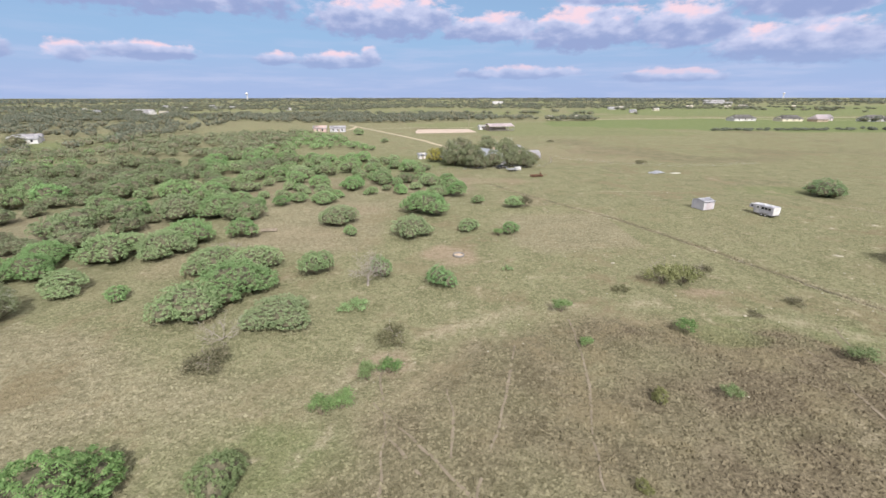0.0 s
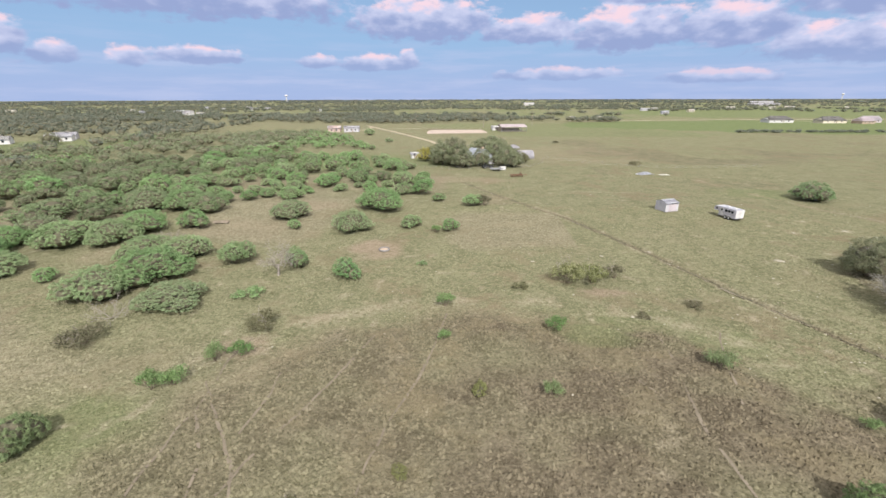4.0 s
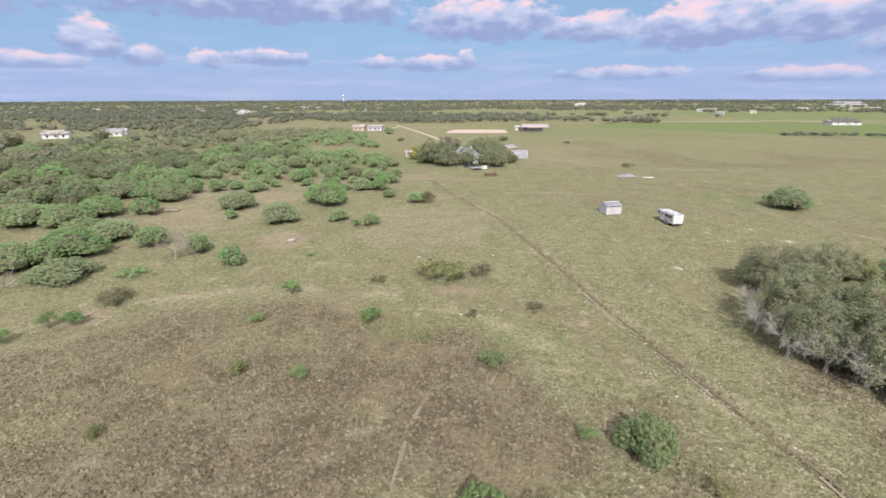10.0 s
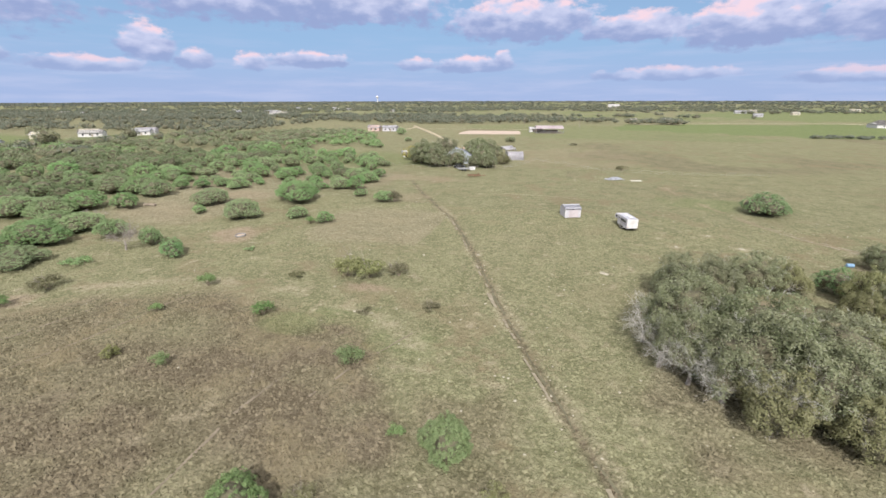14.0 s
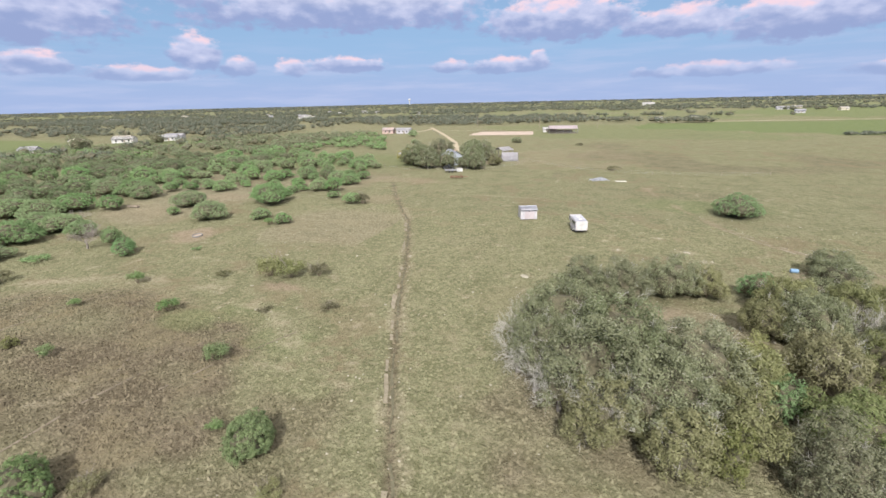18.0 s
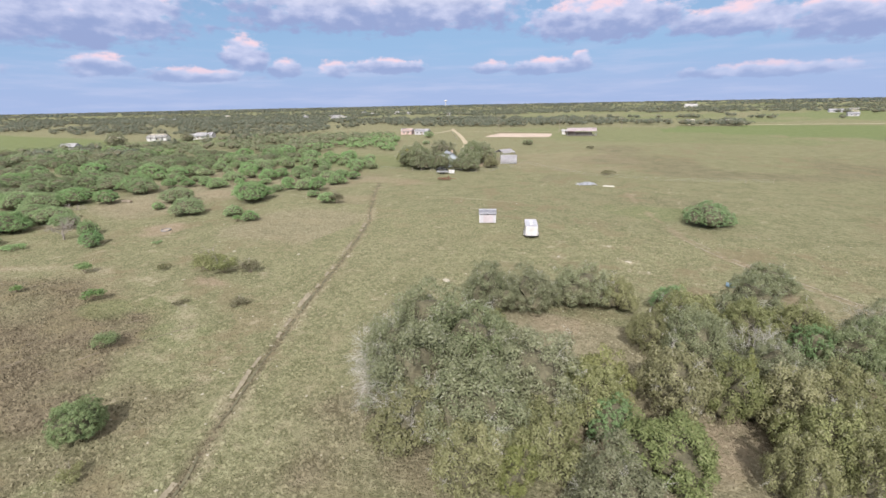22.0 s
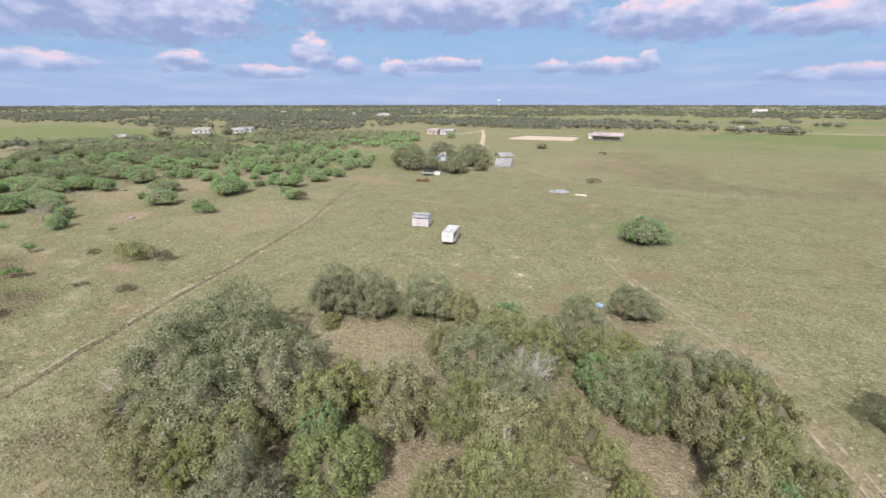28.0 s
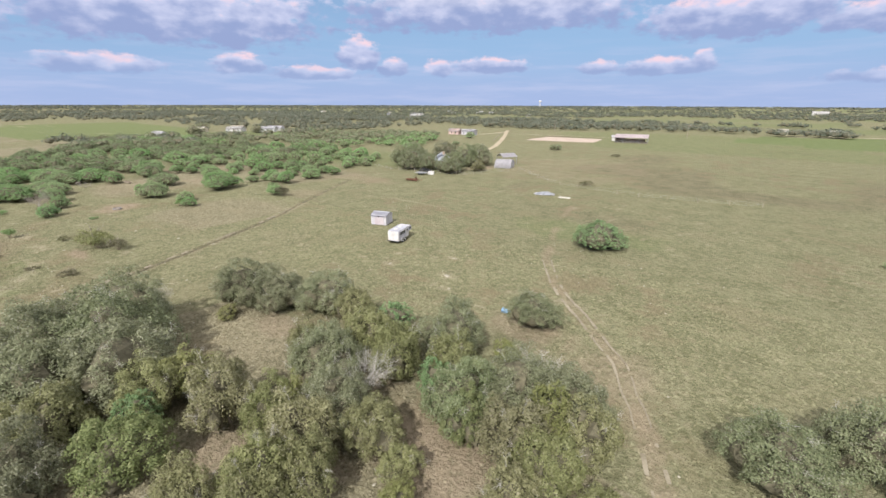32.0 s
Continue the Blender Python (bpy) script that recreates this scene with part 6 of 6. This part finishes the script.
def junk_heap():
    rs = np.random.RandomState(9)
    ob = thing("scrap_heap", on_ground(74.6, 147.4, 20), "heap of grey tarpaulin and scrap sheets in the pasture", "scrap")
    bm = bmesh.new()
    bmesh.ops.create_grid(bm, x_segments=14, y_segments=10, size=1, matrix=Matrix.Diagonal((2.6, 1.4, 1, 1)))
    for v in bm.verts:
        v.co.z = 0.05 + max(0, 0.8 * (1 - (v.co.x / 2.7) ** 2) * (1 - (v.co.y / 1.5) ** 2)) + rs.uniform(-0.07, 0.07)
    part("tarpaulin", bm, TARP, ob, smooth=True)
    for k in range(5):
        a = rs.uniform(0, 6.28)
        part("sheet", boxes((2.4 * math.cos(a), 1.5 * math.sin(a), 0.02 + 0.05 * k, rs.uniform(1.0, 2.0), rs.uniform(0.5, 1.0), 0.04), bevel=0.008), (GALV, WOOD, STEEL)[k % 3], ob)
    sheet = thing("pale_slab", on_ground(80.6, 146.6, 10), "pale flat slab lying in the grass", "slab")
    part("slab", boxes((0, 0, -0.03, 3.0, 1.3, 0.16), bevel=0.03), CONCRETE, sheet)


junk_heap()


def wire_fence(pts, label, gap=4.0):
    ob = thing("wire_fence", pose(0, 0, 0), label, "fence", "farm fences")
    post_me = None
    tops = []
    for (ax, ay), (bx, by) in zip(pts[:-1], pts[1:]):
        n = max(1, int(math.hypot(bx - ax, by - ay) / gap))
        for k in range(n):
            x, y = ax + (bx - ax) * k / n, ay + (by - ay) * k / n
            tops.append((x, y, float(height(x, y))))
    for x, y, z in tops:
        if post_me is None:
            bm = cyl(bmesh.new(), (0, 0, -0.3), (0, 0, 1.25), 0.07, 7, 0.06)
            po = part("post", bm, WOOD, ob)
            post_me = po.data
        else:
            po = part("post", post_me, None, ob)
        po.location = (x, y, z)
    for k in range(3):
        v, f = [], []
        tube(v, f, [(x, y, z + 0.35 + 0.38 * k) for x, y, z in tops], [0.012] * len(tops), 3)
        part("wire", mesh_of("wire", v, f, STEEL), None, ob)


wire_fence([(-4, 156), (8, 153), (22, 155.5), (38, 160), (44, 172), (46, 184)], "wire fence on grey posts round the farmyard", 3.0)
wire_fence([(46, 184), (60, 172), (72, 163), (96, 160), (130, 168)], "wire fence on grey posts across the pasture", 6.0)
wire_fence([(-26, 280), (-46, 318), (-68, 360)], "wire fence on grey posts along the lane", 6.0)


# ---------------------------------------------------------------- far houses
FAR = "houses across the plain"
for x, y, turn, w, d, wall, roof, label in (
        (-238, 246, 30, 13, 7, WHITE_PAINT, GALV, "white house with a pale metal roof"), (-258, 226, 35, 14, 8, WHITE_PAINT, GREY_SHINGLE, "white house with a grey roof"),
        (-247, 258, 32, 13, 8, WHITE_METAL, WHITE_METAL, "white metal outbuilding beside houses"), (-274, 236, 35, 12, 8, CREAM_PAINT, GREY_SHINGLE, "cream house with a grey roof"), (-276, 205, 20, 8, 6, CREAM_PAINT, WHITE_METAL, "cream outbuilding beside white houses"),
        (-236, 158, 25, 9, 6, WHITE_METAL, WHITE_METAL, "white metal shed at the edge of a green field"),
        (318, 470, 4, 24, 13, WHITE_PAINT, GREY_SHINGLE, "new white house with a dark hipped roof"), (362, 462, 2, 22, 13, CREAM_PAINT, GREY_SHINGLE, "new cream house with a dark hipped roof"),
        (385, 452, 8, 13, 11, BRICKISH, PINK_METAL, "tan masonry house with a pale roof"), (408, 474, 2, 15, 10, PINK_METAL, WHITE_METAL, "long pale metal barn"), (447, 458, 0, 22, 13, WHITE_PAINT, GREY_SHINGLE, "new white house with a dark hipped roof"),
        (490, 462, 5, 22, 13, WHITE_PAINT, GREY_SHINGLE, "new white house with a dark hipped roof")):
    gable_house("house", x, y, turn, w, d, 2.8, 4.4 if d < 10 else 6.2, wall, roof, label, 3, False, False, FAR, 0.6 if d > 10 else 0.0)
rs = np.random.RandomState(41)
for x, y, w in ((-430, 648, 22), (-403, 638, 14), (-459, 907, 16), (-444, 938, 14), (-545, 697, 12), (-485, 727, 26), (-512, 880, 18), (-541, 1041, 18), (-640, 793, 14), (-736, 547, 16), (-732, 511, 14), (-288, 827, 12),
                (-859, 763, 20), (-500, 724, 18), (-645, 1033, 18), (-812, 575, 20), (329, 862, 22), (364, 915, 18), (379, 791, 16), (560, 1010, 20), (640, 1000, 16), (700, 1040, 22), (780, 990, 14), (120, 495, 8), (152, 500, 7), (300, 700, 14)):
    gable_house("far_house", x, y, rs.uniform(-30, 30), w * 0.75, w * 0.36, 3.0, 4.8, (WHITE_PAINT, CREAM_PAINT, WHITE_METAL)[rs.randint(3)], (WHITE_METAL, GALV, WHITE_METAL)[rs.randint(3)], "pale house far across the wooded plain", 2, False, False, FAR)
gable_house("mansion", 171, 1400, 5, 30, 13, 5.0, 9.0, WHITE_PAINT, WHITE_METAL, "large white building rising over far woods", 5, False, False, FAR)
gable_house("warehouse", 848, 1378, -12, 76, 20, 5.0, 7.0, WHITE_METAL, WHITE_METAL, "long white warehouse far across the plain", 6, False, False, FAR)
gable_house("warehouse", 1150, 1900, -10, 80, 22, 6.0, 8.0, WHITE_METAL, WHITE_METAL, "long white warehouse far across the plain", 6, False, False, FAR)


def water_tower(x, y, h):
    ob = thing("water_tower", pose(x, y, 0), "white water tower on the horizon", "tower", "water towers")
    bm = cyl(bmesh.new(), (0, 0, -1), (0, 0, h - 6), 3.0, 14, 2.2)
    part("pedestal", bm, WHITE_PAINT, ob)
    bm = bmesh.new()
    bmesh.ops.create_uvsphere(bm, u_segments=18, v_segments=10, radius=1, matrix=Matrix.Translation((0, 0, h - 3)) @ Matrix.Diagonal((9, 9, 5.5, 1)))
    part("tank", bm, WHITE_PAINT, ob, smooth=True)
    part("cap", cyl(bmesh.new(), (0, 0, h + 2.2), (0, 0, h + 3.6), 1.2, 10, 0.6), WHITE_PAINT, ob)


water_tower(-1131, 2584, 40)
water_tower(2560, 3370, 42)


def utility_pole(x, y):
    ob = thing("utility_pole", on_ground(x, y, 20), "weathered wooden utility pole with a crossarm", "pole", "utility poles")
    part("pole", cyl(bmesh.new(), (0, 0, -0.5), (0, 0, 10), 0.16, 8, 0.11), WOOD, ob)
    part("crossarm", boxes((0, 0, 9.2, 2.4, 0.12, 0.14), bevel=0.01), WOOD, ob)
    for px in (-1.0, 0.0, 1.0):
        part("insulator", cyl(bmesh.new(), (px, 0, 9.34), (px, 0, 9.55), 0.06, 8, 0.04), WHITE_PAINT, ob)


for x, y in ((22, 372), (66, 400), (-40, 405)):
    utility_pole(x, y)


# ---------------------------------------------------------------- stones in the grass
def stones():
    rs = np.random.RandomState(13)
    vv, ff = ICO1
    ff = np.array(ff)
    V, F, base = [], [], 0
    for i in range(900):
        if i < 80:
            k = rs.randint(len(FENCE_ROW) - 3)
            f = rs.rand()
            x = FENCE_ROW[k][0] * (1 - f) + FENCE_ROW[k + 1][0] * f + rs.normal(0, 1.0)
            y = FENCE_ROW[k][1] * (1 - f) + FENCE_ROW[k + 1][1] * f + rs.normal(0, 1.0)
        else:
            x, y = rs.uniform(-10, 125), rs.uniform(14, 130)
            if smooth_noise(x, y, 14) < 0.5:
                continue
        s = rs.uniform(0.05, 0.14) * (1.6 if rs.rand() < 0.08 else 1)
        p = vv * (1 + rs.uniform(-0.25, 0.25, (len(vv), 1))) * np.array([s, s * rs.uniform(0.6, 1.2), s * 0.4])
        V.append(p + (x, y, float(height(x, y)) + s * 0.1))
        F += (ff + base).tolist()
        base += len(vv)
    tagged(new("stones", mesh_of("stones", np.concatenate(V), F, STONE)), "pale limestone lumps strewn in the grass", "stones", kind="stuff")


stones()
for x, y, s in ((66.7, 66.4, 0.75), (89.5, 83.7, 0.6), (47.5, 69.0, 0.4), (79.2, 82.2, 0.4), (86.0, 90.0, 0.4), (92.4, 80.4, 0.35), (27.4, 63.2, 0.4), (39.0, 66.5, 0.4)):
    rs = np.random.RandomState(int(x * 10))
    vv, ff = ICO2
    rock = tagged(new("limestone_rock", mesh_of("rock", vv * (1 + rs.uniform(-0.12, 0.12, (len(vv), 1))) * np.array([s, s * 0.55, s * 0.18]), ff, STONE)), "flat pale limestone slab bedded in the grass", "rock", "flat rocks")
    rock.matrix_world = on_ground(x, y, x * 40)
